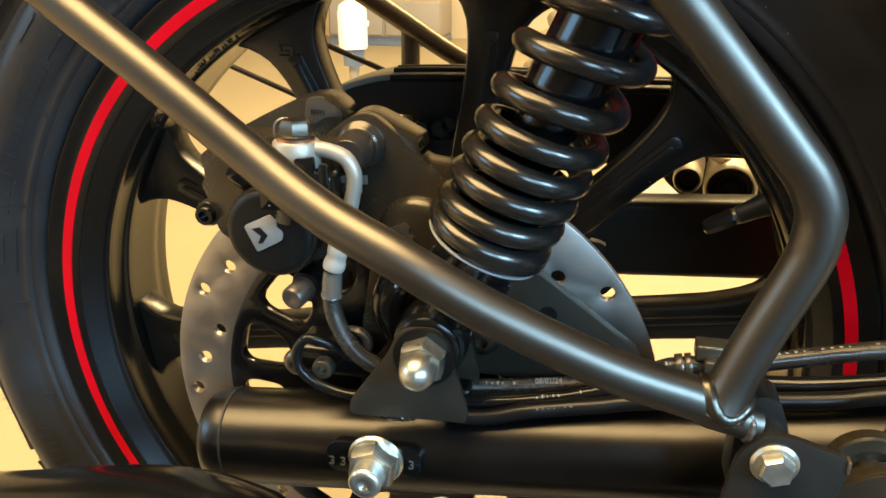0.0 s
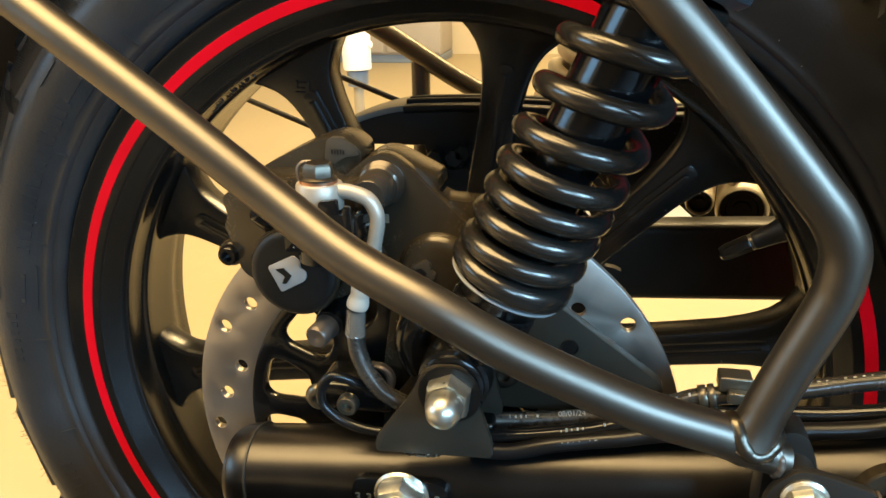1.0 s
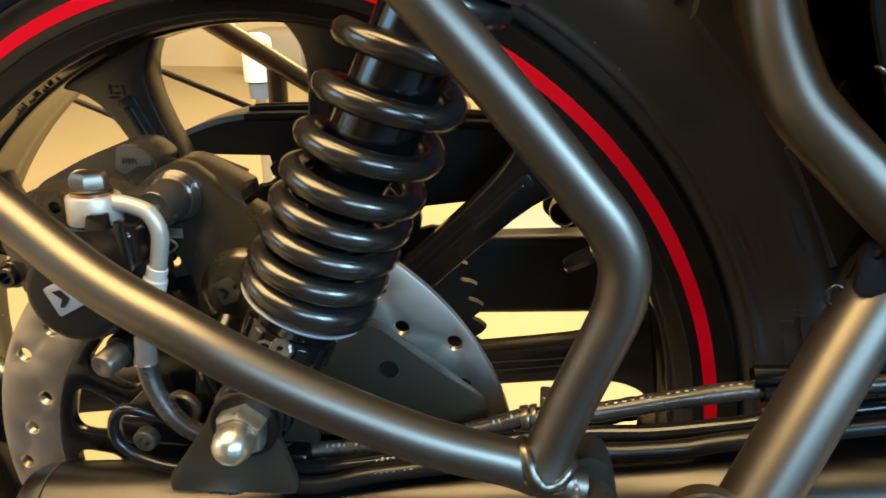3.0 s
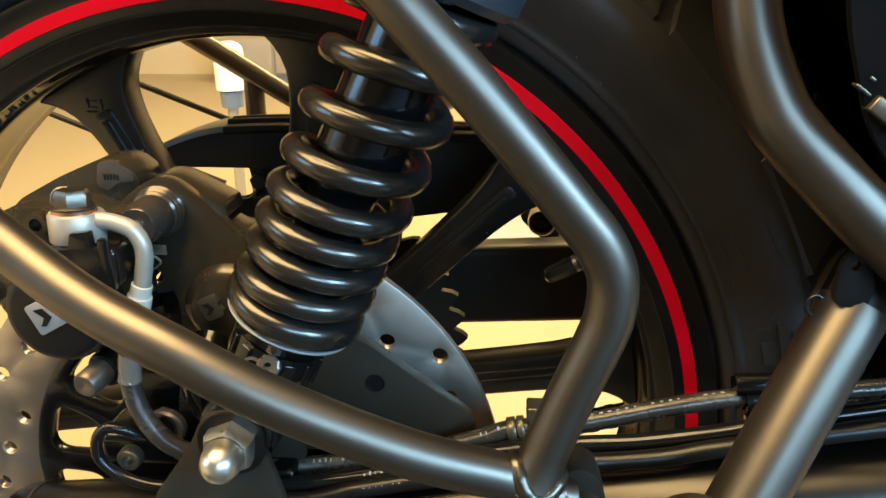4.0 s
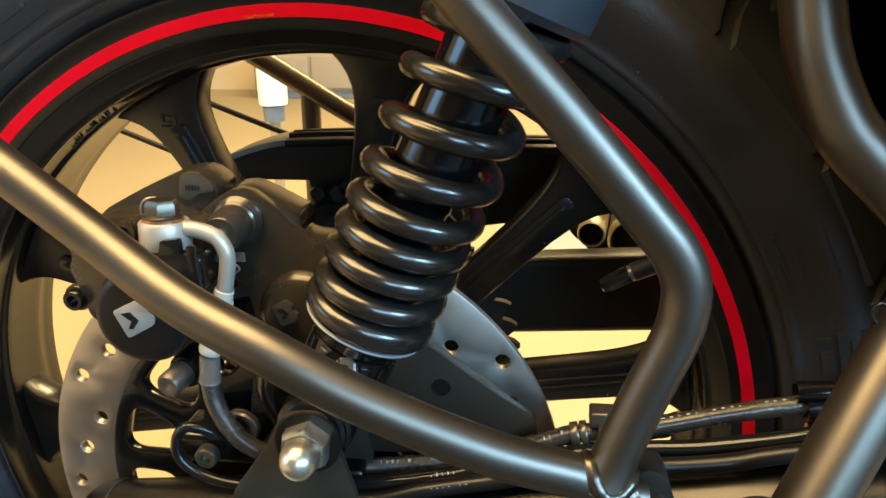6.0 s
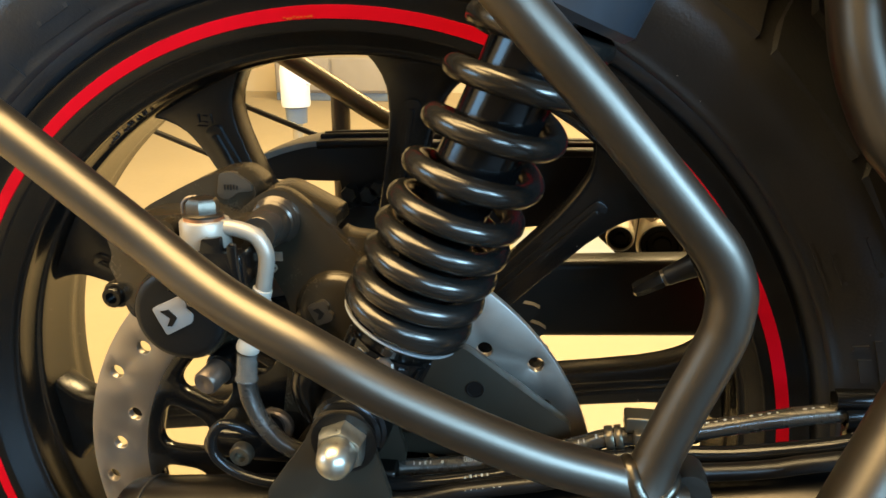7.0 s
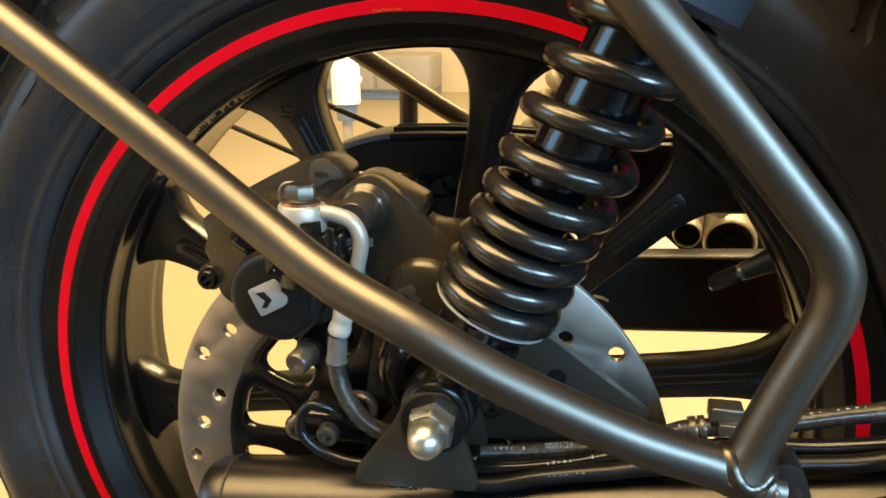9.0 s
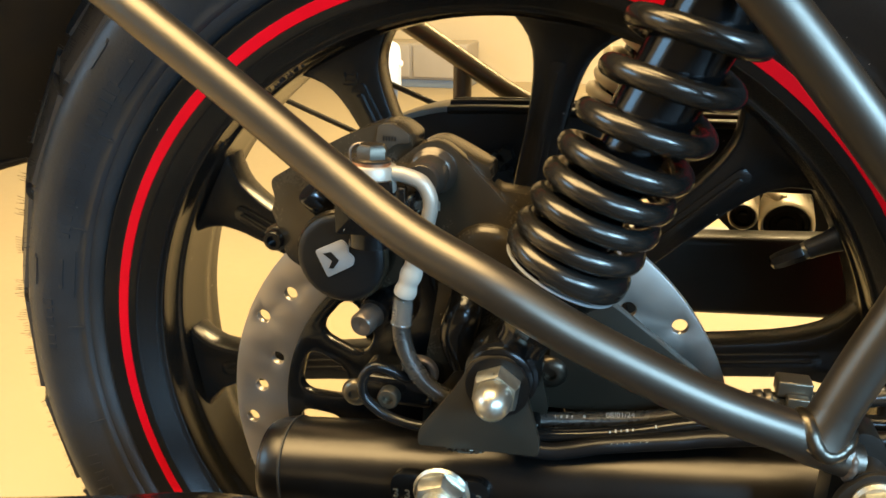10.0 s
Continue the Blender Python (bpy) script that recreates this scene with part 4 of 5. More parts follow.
part("top_ledge", plate(rounded([(-0.0340, 0.1400), (-0.0290, 0.1475), (-0.0200, 0.1532), (-0.0129, 0.1540), (-0.0060, 0.1510), (0.0106, 0.1424), (0.0116, 0.1360), (0.0020, 0.1380), (-0.0150, 0.1440)], [0.003, 0.003, 0.005, 0.005, 0.004, 0.0015, 0.002, 0.003, 0.003], 4), -0.0450, -0.0240, bevel=0.0015), CAST, carrier_plate)
part("lower_ledge", plate(rounded([(0.0110, 0.1350), (0.0150, 0.1325), (0.0360, 0.1305), (0.0420, 0.1180), (0.0300, 0.1150)], 0.002, 3), -0.0450, -0.0300, bevel=0.001), CAST, carrier_plate)
part("bolt", joined(lathe([(0, 0.0030), (0, 0.0080), (0.0018, 0.0080), (0.0038, 0.0072), (0.0050, 0.0052), (0.0052, 0.0031), (0.0024, 0.0029)], at(0.0440, -0.0545, 0.0490), BACK, 32), lathe([(0.0024, 0), (0.0024, 0.0034)], at(0.0440, -0.0545, 0.0490), BACK, 6)), DARK_STEEL, carrier_plate, "round-headed zinc bolt")
part("dome", lathe([(0, 0.0195), (0.003, 0.0190), (0.0055, 0.0165), (0.0065, 0.0130), (0.0065, 0)], at(0.0120, -0.0530, 0.0995), BACK, 40), CAST, carrier_plate)
part("rubber_boot", sweep(smooth_path([at(0.0050, -0.0600, 0.0860), at(0.0045, -0.0680, 0.0800), at(0.0020, -0.0690, 0.0690), at(0.0060, -0.0680, 0.0560)], 8), 0.0085, 24), GLOSS, carrier_plate, "shiny black rubber boot")
seal = part("raised_badge", plate(rounded([(0.0003, 0.1043), (0.0077, 0.1079), (0.0104, 0.1050), (0.0100, 0.1030), (0.0126, 0.1008), (0.0114, 0.0980), (0.0048, 0.0956)], 0.0012, 4), -0.0622, -0.0585, bevel=0.0009), LABEL, carrier_plate, "raised cast badge")
part("chevron", plate([(0.0030, 0.1032), (0.0056, 0.1042), (0.0084, 0.1018), (0.0066, 0.0990), (0.0050, 0.0988), (0.0060, 0.1014)], -0.0626, -0.0616), PLASTIC, seal)
shield = thing("disc_guard_plate", at(0.08, -0.054, 0.04), "dark grey triangular guard plate in front of the disc", "guard plate")
part("plate", plate(rounded([(0.0450, 0.0760), (0.0640, 0.0875), (0.0715, 0.0845), (0.1180, 0.0495), (0.1190, 0.0400), (0.1000, 0.0300), (0.0400, 0.0300)], 0.003, 3), -0.0560, -0.0490, bevel=0.0034), SATIN, shield)
part("plug", lathe([(0, 0), (0, 0.0043), (0.0006, 0.0041), (0.0006, 0.0036), (0.0002, 0.0034), (0.0002, 0)], at(0.0748, -0.0560, 0.0655), BACK, 24), PLASTIC, shield)

# ---- brake hose ----
hose = thing("brake_hose", at(-0.0315, -0.085, 0.135), "braided brake hose with aluminium banjo on the caliper", "brake hose")
BJ = (-0.0318, -0.0855)
UP = Vector((0.02, 0.05, 1)).normalized()
part("banjo_bolt", joined(hexagon(at(*BJ, 0.1528), UP, 0.0116, 0.0064, 12, 0.18), lathe([(-0.0012, 0), (-0.0012, 0.0078), (0.0002, 0.0080), (0.0008, 0.0072), (0.0008, 0)], at(*BJ, 0.1526), UP, 28)), DARK_STEEL, hose, "dark steel banjo bolt")
part("sealing_washer", lathe([(0, 0), (0, 0.0080), (0.0013, 0.0080), (0.0013, 0)], at(*BJ, 0.1506), UP, 28), COPPER, hose, "copper sealing washer")
part("banjo", lathe([(0, 0), (0, 0.0094), (0.001, 0.0101), (0.0105, 0.0101), (0.0115, 0.0094), (0.0115, 0)], at(*BJ, 0.1391), UP, 32), ALU, hose, "satin aluminium banjo fitting")
inlet_shape = rounded([(-0.0440, 0.1235), (-0.0440, 0.1400), (-0.0290, 0.1400), (-0.0275, 0.1462), (-0.0200, 0.1470), (-0.0198, 0.1405), (-0.0176, 0.1405), (-0.0174, 0.1445), (-0.0145, 0.1440), (-0.0135, 0.1240)], 0.0009, 3)
part("inlet_block", joined(plate(inlet_shape, -0.0985, -0.0955, bevel=0.0008), lathe([(-0.024, 0), (-0.024, 0.0100), (-0.002, 0.0104), (0.0, 0.0098), (0.0, 0)], at(BJ[0], BJ[1], 0.1400), UP, 28), box(at(-0.0440, -0.0940, 0.1235), at(-0.0140, -0.0700, 0.1385), 0.002)), GLOSS, hose)
pipe_pts = [(-0.0310, -0.086, 0.1472), (-0.0221, -0.086, 0.1475), (-0.0160, -0.086, 0.1466), (-0.0102, -0.086, 0.1441), (-0.0071, -0.086, 0.1389), (-0.0067, -0.086, 0.1336), (-0.0080, -0.086, 0.1270), (-0.0100, -0.086, 0.1180)]
part("metal_pipe", sweep(smooth_path([at(*p) for p in pipe_pts], 8), 0.0033, 20), ALU, hose, "bent satin aluminium pipe", sharp=80)
crimp_a, crimp_b = at(-0.0092, -0.086, 0.1222), at(-0.0185, -0.086, 0.0935)
part("crimp", lathe([(0, 0.0032), (0.0004, 0.0040), (0.0048, 0.0040), (0.0053, 0.0047), (0.0120, 0.0048), (0.0135, 0.0046), (0.0150, 0.0042), (0.0165, 0.0043), (0.0185, 0.0048), (0.0205, 0.0049), (0.0222, 0.0046), (0.0235, 0.0042), (0.0250, 0.0044), (0.0268, 0.0049), (0.0285, 0.0050), (0.0298, 0.0047), (0.0300, 0.0040), (0.0300, 0.003)], crimp_a, crimp_b - crimp_a, 28), SHRINK, hose, "cream heat-shrunk crimp")
part("sleeve", lathe([(0, 0.0040), (0.0004, 0.0042), (0.0115, 0.0045), (0.0122, 0.0049), (0.0126, 0.0047), (0.0124, 0.0042)], at(-0.0188, -0.086, 0.0925), Vector((-0.10, 0, -1)), 28), SLEEVE, hose, "clear plastic sleeve")
hose_pts = [(-0.0188, -0.086, 0.0930), (-0.0200, -0.086, 0.0800), (-0.0190, -0.086, 0.0700), (-0.0150, -0.0865, 0.0605), (-0.0080, -0.086, 0.0510), (0.0020, -0.083, 0.0430), (0.0150, -0.078, 0.0340), (0.0385, -0.068, 0.0290),
            (0.0705, -0.067, 0.0330), (0.0937, -0.066, 0.0368), (0.112, -0.065, 0.0425), (0.124, -0.0655, 0.0470), (0.135, -0.066, 0.0515), (0.165, -0.064, 0.0550), (0.200, -0.060, 0.0615), (0.2320, -0.057, 0.0660), (0.30, -0.058, 0.075), (0.45, -0.06, 0.10)]
hose_path = smooth_path([at(*p) for p in hose_pts], 8)
rubber_hose = part("rubber_hose", sweep(hose_path, 0.0041, 20), HOSE, hose, "black braided hose", sharp=80)


def on_hose(path, x, r, lean):
    """A frame on a hose's skin at x: along it, across it, outwards."""
    for a, b in zip(path[1:], path[2:]):
        if a.x <= x < b.x:
            along = (b - a).normalized()
            out = Vector((0, -math.sin(lean), math.cos(lean)))
            out = (out - along * out.dot(along)).normalized()
            across = out.cross(along)
            p = a + (b - a) * ((x - a.x) / (b.x - a.x)) + out * r
            return Matrix(((along.x, across.x, out.x, p.x), (along.y, across.y, out.y, p.y), (along.z, across.z, out.z, p.z), (0, 0, 0, 1)))


def printed_bars(path, x0, x1, r, lean, tall, step, seed):
    """A row of small unreadable printed marks along a hose."""
    rng = random.Random(seed)
    out = []
    x = x0
    while x < x1:
        w = step * rng.uniform(0.15, 0.45)
        if rng.random() < 0.8:
            h = tall * rng.uniform(0.6, 1.0)
            out.append(box((0, 0, -0.0001), (w, h, 0.00012), 0, on_hose(path, x, r, lean)))
        x += step
    return out


lettering("printed_date", "08/01/24", 0.0036, on_hose(hose_path, 0.0715, 0.00415, 0.75), WHITE_INK, rubber_hose, 0.0001)
for mark in printed_bars(hose_path, 0.046, 0.062, 0.0041, 0.75, 0.0018, 0.0026, 2):
    part("printed_mark", mark, WHITE_INK, rubber_hose)
for mark in printed_bars(hose_path, 0.1225, 0.131, 0.0041, 0.8, 0.0020, 0.0024, 4):
    part("printed_mark", mark, WHITE_INK, rubber_hose)
for mark in printed_bars(hose_path, 0.168, 0.222, 0.0041, 0.35, 0.0009, 0.0036, 9):
    part("printed_mark", mark, WHITE_INK, rubber_hose)

# ---- cables along the swingarm ----
cable = thing("black_cable", at(0.18, -0.066, 0.035), "shiny black cable lying along the swingarm", "cable")
cable_path = smooth_path([at(*p) for p in ((0.030, -0.080, 0.0270), (0.0393, -0.080, 0.0283), (0.0604, -0.080, 0.0315), (0.0857, -0.079, 0.0368), (0.1053, -0.077, 0.0418), (0.135, -0.074, 0.0465), (0.163, -0.072, 0.0493), (0.188, -0.072, 0.0517), (0.2215, -0.072, 0.0582), (0.26, -0.071, 0.0665), (0.45, -0.070, 0.105))], 8)
part("sheath", sweep(cable_path, 0.0037, 18), CABLE, cable)
for mark in printed_bars(cable_path, 0.071, 0.093, 0.0037, 0.9, 0.0016, 0.0024, 6):
    part("printed_mark", mark, WHITE_INK, cable)
loom = thing("rubber_cable", at(0.18, -0.083, 0.045), "thick dull black rubber cable resting on the swingarm", "cable")
loom_path = smooth_path([at(*p) for p in ((0.030, -0.088, 0.0265), (0.0500, -0.088, 0.0270), (0.0700, -0.087, 0.0325), (0.0861, -0.085, 0.0350), (0.1009, -0.084, 0.0375), (0.1153, -0.083, 0.0405), (0.1523, -0.083, 0.0470), (0.1752, -0.082, 0.0485), (0.1977, -0.081, 0.0513), (0.2195, -0.080, 0.0560), (0.30, -0.080, 0.072), (0.45, -0.080, 0.098))], 8)
part("sheath", sweep(loom_path, 0.0038, 18), SHEATH, loom)
for mark in printed_bars(loom_path, 0.074, 0.090, 0.0038, 1.0, 0.0005, 0.0024, 7):
    part("printed_mark", mark, WHITE_INK, loom)
loop = thing("sensor_cable", at(-0.03, -0.085, 0.035), "thin shiny black wheel-sensor cable in a small loop", "cable")
part("sheath", sweep(smooth_path([at(-0.0120, -0.072, 0.047), at(-0.0198, -0.083, 0.0520), at(-0.0261, -0.087, 0.0570), at(-0.0327, -0.088, 0.0580), at(-0.0376, -0.088, 0.0522), at(-0.0380, -0.088, 0.0436), at(-0.0327, -0.088, 0.0370), at(-0.0235, -0.088, 0.0326), at(-0.0101, -0.088, 0.0305), at(0.010, -0.085, 0.030)], 24), lambda u: 0.0024 + 0.00008 * math.sin(520 * u) * (u < 0.75), 14), CABLE, loop)
for x, y, z, r in ((-0.0276, -0.0800, 0.0400, 0.0052),):
    part("bolt", joined(lathe([(0, 0), (0, r), (0.004, r), (0.005, r * 0.85), (0.005, r * 0.5), (0.002, r * 0.45), (0.002, 0)], at(x, y, z), BACK, 22)), CLAMP, loop, "dull steel recessed bolt")
part("sensor_body", joined(box(at(-0.046, -0.0745, 0.030), at(-0.008, -0.050, 0.046), 0.004), lathe([(0, 0), (0, 0.007), (0.012, 0.0065), (0.012, 0)], at(-0.018, -0.066, 0.048), Vector((0.2, -1, 0.2)), 20)), GLOSS, loop)
part("grommet", lathe([(0, 0.0050), (0, 0.0088), (0.003, 0.0088), (0.004, 0.0080), (0.004, 0.0050)], at(-0.0157, -0.0690, 0.0480), BACK, 26), BRONZE, loop, "dull bronze ring")

clamp = thing("hose_clamp", at(0.142, -0.066, 0.05), "bare metal clamp band round the brake hose", "clamp")
for x, wide in ((0.1330, 0.0036), (0.1372, 0.0030)):
    part("band", lathe([(0, 0.0041), (0, 0.0052), (0.0004, 0.0055), (wide - 0.0004, 0.0055), (wide, 0.0052), (wide, 0.0041)], at(x, -0.0660, 0.0509 + 0.22 * (x - 0.1330)), (1, 0, 0.22), 32), CLAMP, clamp)
part("tab", box(at(0.1405, -0.0700, 0.0565), at(0.1545, -0.0600, 0.0640), 0.0010), CLAMP, clamp)
part("tab", box(at(0.1440, -0.0745, 0.0535), at(0.1530, -0.0700, 0.0590), 0.0008), CLAMP, clamp)
clip = thing("hose_clip", at(0.2330, -0.057, 0.058), "black plastic clip holding the hose on the swingarm", "clip")
part("cradle", lathe([(0, 0.0046), (0, 0.0066), (0.014, 0.0066), (0.014, 0.0046)], at(0.2315, -0.0572, 0.0650), (1, 0, 0.12), 28, 20, 310), GLOSS, clip)
part("hook", lathe([(0, 0.0040), (0, 0.0050), (0.015, 0.0050), (0.015, 0.0040)], at(0.2265, -0.0580, 0.0725), (1, 0, 0.06), 24, 40, 290), GLOSS, clip)
part("saddle", box(at(0.2330, -0.0630, 0.0480), at(0.2460, -0.0520, 0.0600), 0.002), GLOSS, clip)

# ---- main frame, ahead of the wheel ----
main_frame = thing("main_frame", at(0.24, -0.1, 0.1), "satin grey-black main frame tubes ahead of the wheel", "frame tube")
c_pts = [(0.206, -0.046, 0.34), (0.2045, -0.068, 0.260), (0.2065, -0.0767, 0.2275), (0.2098, -0.0821, 0.2097), (0.2171, -0.0875, 0.1918), (0.2239, -0.0902, 0.1828), (0.2326, -0.0928, 0.1739), (0.2496, -0.0979, 0.1571), (0.284, -0.105, 0.127), (0.33, -0.112, 0.085)]
part("rear_tube", sweep(smooth_path([at(*p) for p in c_pts], 10), 0.0108, 36), TUBE, main_frame, sharp=80)
d_pts = [(0.1605, -0.1572, -0.0369), (0.1935, -0.1324, 0.0182), (0.2265, -0.1075, 0.0733), (0.2552, -0.0859, 0.1212)]
part("lower_tube", sweep(smooth_path([at(*p) for p in d_pts], 10), 0.0125, 36), TUBE, main_frame, sharp=80)
part("tube_end", sweep([at(0.2545, -0.0864, 0.1200), at(0.278, -0.0687, 0.159)], 0.0105, 28), POWDER, main_frame)
part("gusset", joined(plate(rounded([(0.2425, 0.1265), (0.2432, 0.1400), (0.2455, 0.1450), (0.2490, 0.1462), (0.2525, 0.1440), (0.2560, 0.1330), (0.2540, 0.1240)], 0.003, 4), -0.0965, -0.0935, [circle2d(0.2481, 0.1407, 0.0018, 14)], bevel=0.0008)), PLASTIC, main_frame, "small dark gusset lug with a hole")
part("cable_hook", sweep(smooth_path([at(0.2400, -0.0935, 0.1275), at(0.2380, -0.0935, 0.1282), at(0.2358, -0.0935, 0.1262), at(0.2354, -0.0935, 0.1230), at(0.2372, -0.0935, 0.1208)], 6), 0.0008, 10), GLOSS, main_frame)
cover = thing("side_cover", at(0.24, -0.10, 0.1), "matt black plastic side cover ahead of the tyre", "side cover")
lean = Matrix.Translation((0, -0.102, 0.15)) @ Matrix.Rotation(radians(8), 4, "X") @ Matrix.Translation((0, 0.102, -0.15))
# The cover's upper part, out of view, is added to shade the tyre.
cover_shape = rounded([(0.2000, 0.2480), (0.1900, 0.3050), (0.1500, 0.3450), (0.1500, 0.4500), (0.6000, 0.4500), (0.6000, 0.0900), (0.3100, 0.1250), (0.2620, 0.1600), (0.2380, 0.1900), (0.2260, 0.2200), (0.2200, 0.2480)], 0.008, 4)
part("panel", plate(cover_shape, -0.1040, -0.1000, bevel=0.001, m=lean), MATT, cover)
slope = Matrix.Translation(at(0.2415, -0.1105, 0.1945)) @ Matrix.Rotation(radians(36), 4, "Y")
part("buckle", joined(box((-0.0062, -0.003, -0.0026), (0.0062, 0.003, 0.0026), 0.0008, slope), box((-0.0135, -0.002, 0.0004), (-0.0080, 0.002, 0.0013), 0.0003, slope), box((-0.0120, -0.002, 0.0042), (-0.0100, 0.002, 0.0052), 0.0003, slope)), CLAMP, cover, "small dull metal buckle")

# ---- far side ----
far_frame = thing("far_subframe_loop", at(0.14, 0.22, 0.06), "black tubular subframe on the far side", "frame tube")
FAR = 2 * MID
part("rail", sweep(smooth_path([at(x, FAR - y, z - 0.012) for x, y, z in rail_pts], 8), TUBE_R, 20), TUBE, far_frame, sharp=80)
part("strut", sweep(smooth_path([at(x, FAR - y, z) for x, y, z in strut_pts], 8), TUBE_R, 20), TUBE, far_frame, sharp=80)
part("leg", sweep([at(-0.060, 0.222, 0.170), at(-0.061, 0.222, 0.02)], 0.0075, 18), TUBE, far_frame)
rods = thing("far_stay_rods", at(-0.1, 0.225, 0.1), "thin black stay rods on the far side", "rod")
part("rod", sweep([at(-0.190, 0.224, 0.172), at(-0.030, 0.222, 0.110)], 0.0024, 10), POWDER, rods)
part("rod", sweep([at(-0.270, 0.226, 0.150), at(-0.090, 0.222, 0.080)], 0.0024, 10), POWDER, rods)

guard = thing("chain_guard", at(-0.02, 0.125, 0.1), "black plastic chain guard over the rear sprocket", "chain guard")
top = smooth_path([(-0.130, 0, 0.100), (-0.100, 0, 0.125), (-0.060, 0, 0.140), (-0.02, 0, 0.1435), (0.03, 0, 0.1435), (0.085, 0, 0.1405), (0.130, 0, 0.1400), (0.200, 0, 0.1420)], 6)
outline = [(p.x, p.z) for p in top] + [(0.206, 0.136), (0.206, 0.100), (0.150, 0.099), (0.06, 0.086), (-0.020, 0.086), (-0.028, 0.090), (-0.034, 0.118), (-0.095, 0.118), (-0.130, 0.085)]
part("side_panel", plate(outline, 0.118, 0.122, bevel=0.001), PLASTIC, guard)
# The rear run of the top is coloured as if lit, the rest black.
for name, run, mat in (("lit_top", [p for p in top if p.x < -0.044], LIT_TOP), ("top_flange", [p for p in top if p.x > -0.048], PLASTIC)):
    band = [(p.x, p.z + 0.003) for p in run] + [(p.x, p.z - 0.001) for p in reversed(run)]
    part(name, plate(band, 0.1175 if mat is LIT_TOP else 0.118, 0.158, bevel=0.0008), mat, guard, "top of the guard, coloured pale where light falls" if mat is LIT_TOP else "")
crest = [p for p in top if p.x > -0.052]
for k in range(3):
    part("top_rib", sweep([at(p.x, 0.1165 + 0.010 * k, p.z + 0.0035 - 0.003 * (k == 0)) for p in crest], 0.0026, 10), PLASTIC, guard)
for x, z, r in ((-0.0256, 0.1116, 0.0050), (-0.0122, 0.1116, 0.0058), (-0.0065, 0.1155, 0.0050)):
    part("bolt", hexagon(at(x, 0.116, z), BACK, 2 * r, 0.008, 15), POWDER, guard)

teeth = []
for k in range(44 * 4):
    a = 2 * math.pi * k / 176
    r = (0.0985, 0.1045, 0.1080, 0.1045)[k % 4]
    teeth.append((r * math.cos(a), r * math.sin(a)))
sprocket = thing("rear_sprocket", at(0, 0.11, -0.1), "dark steel toothed rear sprocket behind the wheel", "sprocket")
part("toothed_ring", plate(teeth, 0.108, 0.114, [circle2d(0, 0, 0.080, 60)], bevel=0.0), POWDER, sprocket, sharp=20)
part("centre", lathe([(0, 0.03), (0, 0.082), (0.008, 0.082), (0.008, 0.03)], at(0, 0.104, 0), (0, 1, 0), 40), RIM, sprocket)
for k in range(5):
    a = radians(60 + 72 * k)
    part("bolt", hexagon(at(0.062 * math.cos(a), 0.104, 0.062 * math.sin(a)), BACK, 0.011, 0.008, 10 * k), STEEL, sprocket)

chain = thing("drive_chain", at(0.1, 0.111, -0.11), "oiled dark steel drive chain on the sprocket", "chain")


def link_shape():
    a = rounded([(-0.0105, -0.0042), (-0.003, -0.0030), (0.003, -0.0030), (0.0105, -0.0042), (0.0105, 0.0042), (0.003, 0.0030), (-0.003, 0.0030), (-0.0105, 0.0042)], 0.0036, 3)
    m = Matrix.Translation((0, 0, -HUB))
    return joined(plate(a, -0.0095, -0.0080, m=m), plate(a, 0.0080, 0.0095, m=m), lathe([(-0.0085, 0), (-0.0085, 0.0034), (0.0085, 0.0034), (0.0085, 0)], (0.0062, 0, 0), (0, 1, 0), 10), lathe([(-0.0085, 0), (-0.0085, 0.0034), (0.0085, 0.0034), (0.0085, 0)], (-0.0062, 0, 0), (0, 1, 0), 10))


link_mesh = mesh_of("link", link_shape(), CHAIN, zero)
PITCH = 0.0127
places = []
for k in range(34):
    places.append((0.0283 + 0.962 * PITCH * k, -0.0996 + 0.274 * PITCH * k, -0.278))
arc = PITCH / 0.1035
for k in range(1, 28):
    a = -math.pi / 2 + 0.278 - arc * k
    if a > -1.5 * math.pi:
        places.append((0.1035 * math.cos(a), 0.1035 * math.sin(a), -(a + math.pi / 2)))
for x, z, a in places:
    ob = new("link", link_mesh)
    ob.parent = chain
    ob.location = at(x, 0.111, z) - ORIGIN[chain.name]
    ob.rotation_euler = (0, a, 0)


far_shock = thing("far_shock_absorber", at(0.0262, 0.17, 0.066), "far-side shock absorber, its coil coloured pale as if lit", "shock absorber")
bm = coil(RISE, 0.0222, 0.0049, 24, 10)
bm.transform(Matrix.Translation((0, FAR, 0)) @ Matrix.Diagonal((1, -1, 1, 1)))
# Coil takes the cream metal to look brightly lit; the near coil is black.
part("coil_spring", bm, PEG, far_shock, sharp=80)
bm = lathe([(-0.05, 0), (-0.05, 0.012), (0.072, 0.0125), (0.073, 0.0158), (0.150, 0.0158), (0.150, 0)], at(*FOOT), AXIS, 24)
bm.transform(Matrix.Translation((0, FAR, 0)) @ Matrix.Diagonal((1, -1, 1, 1)))
part("damper_body", bm, GLOSS, far_shock)

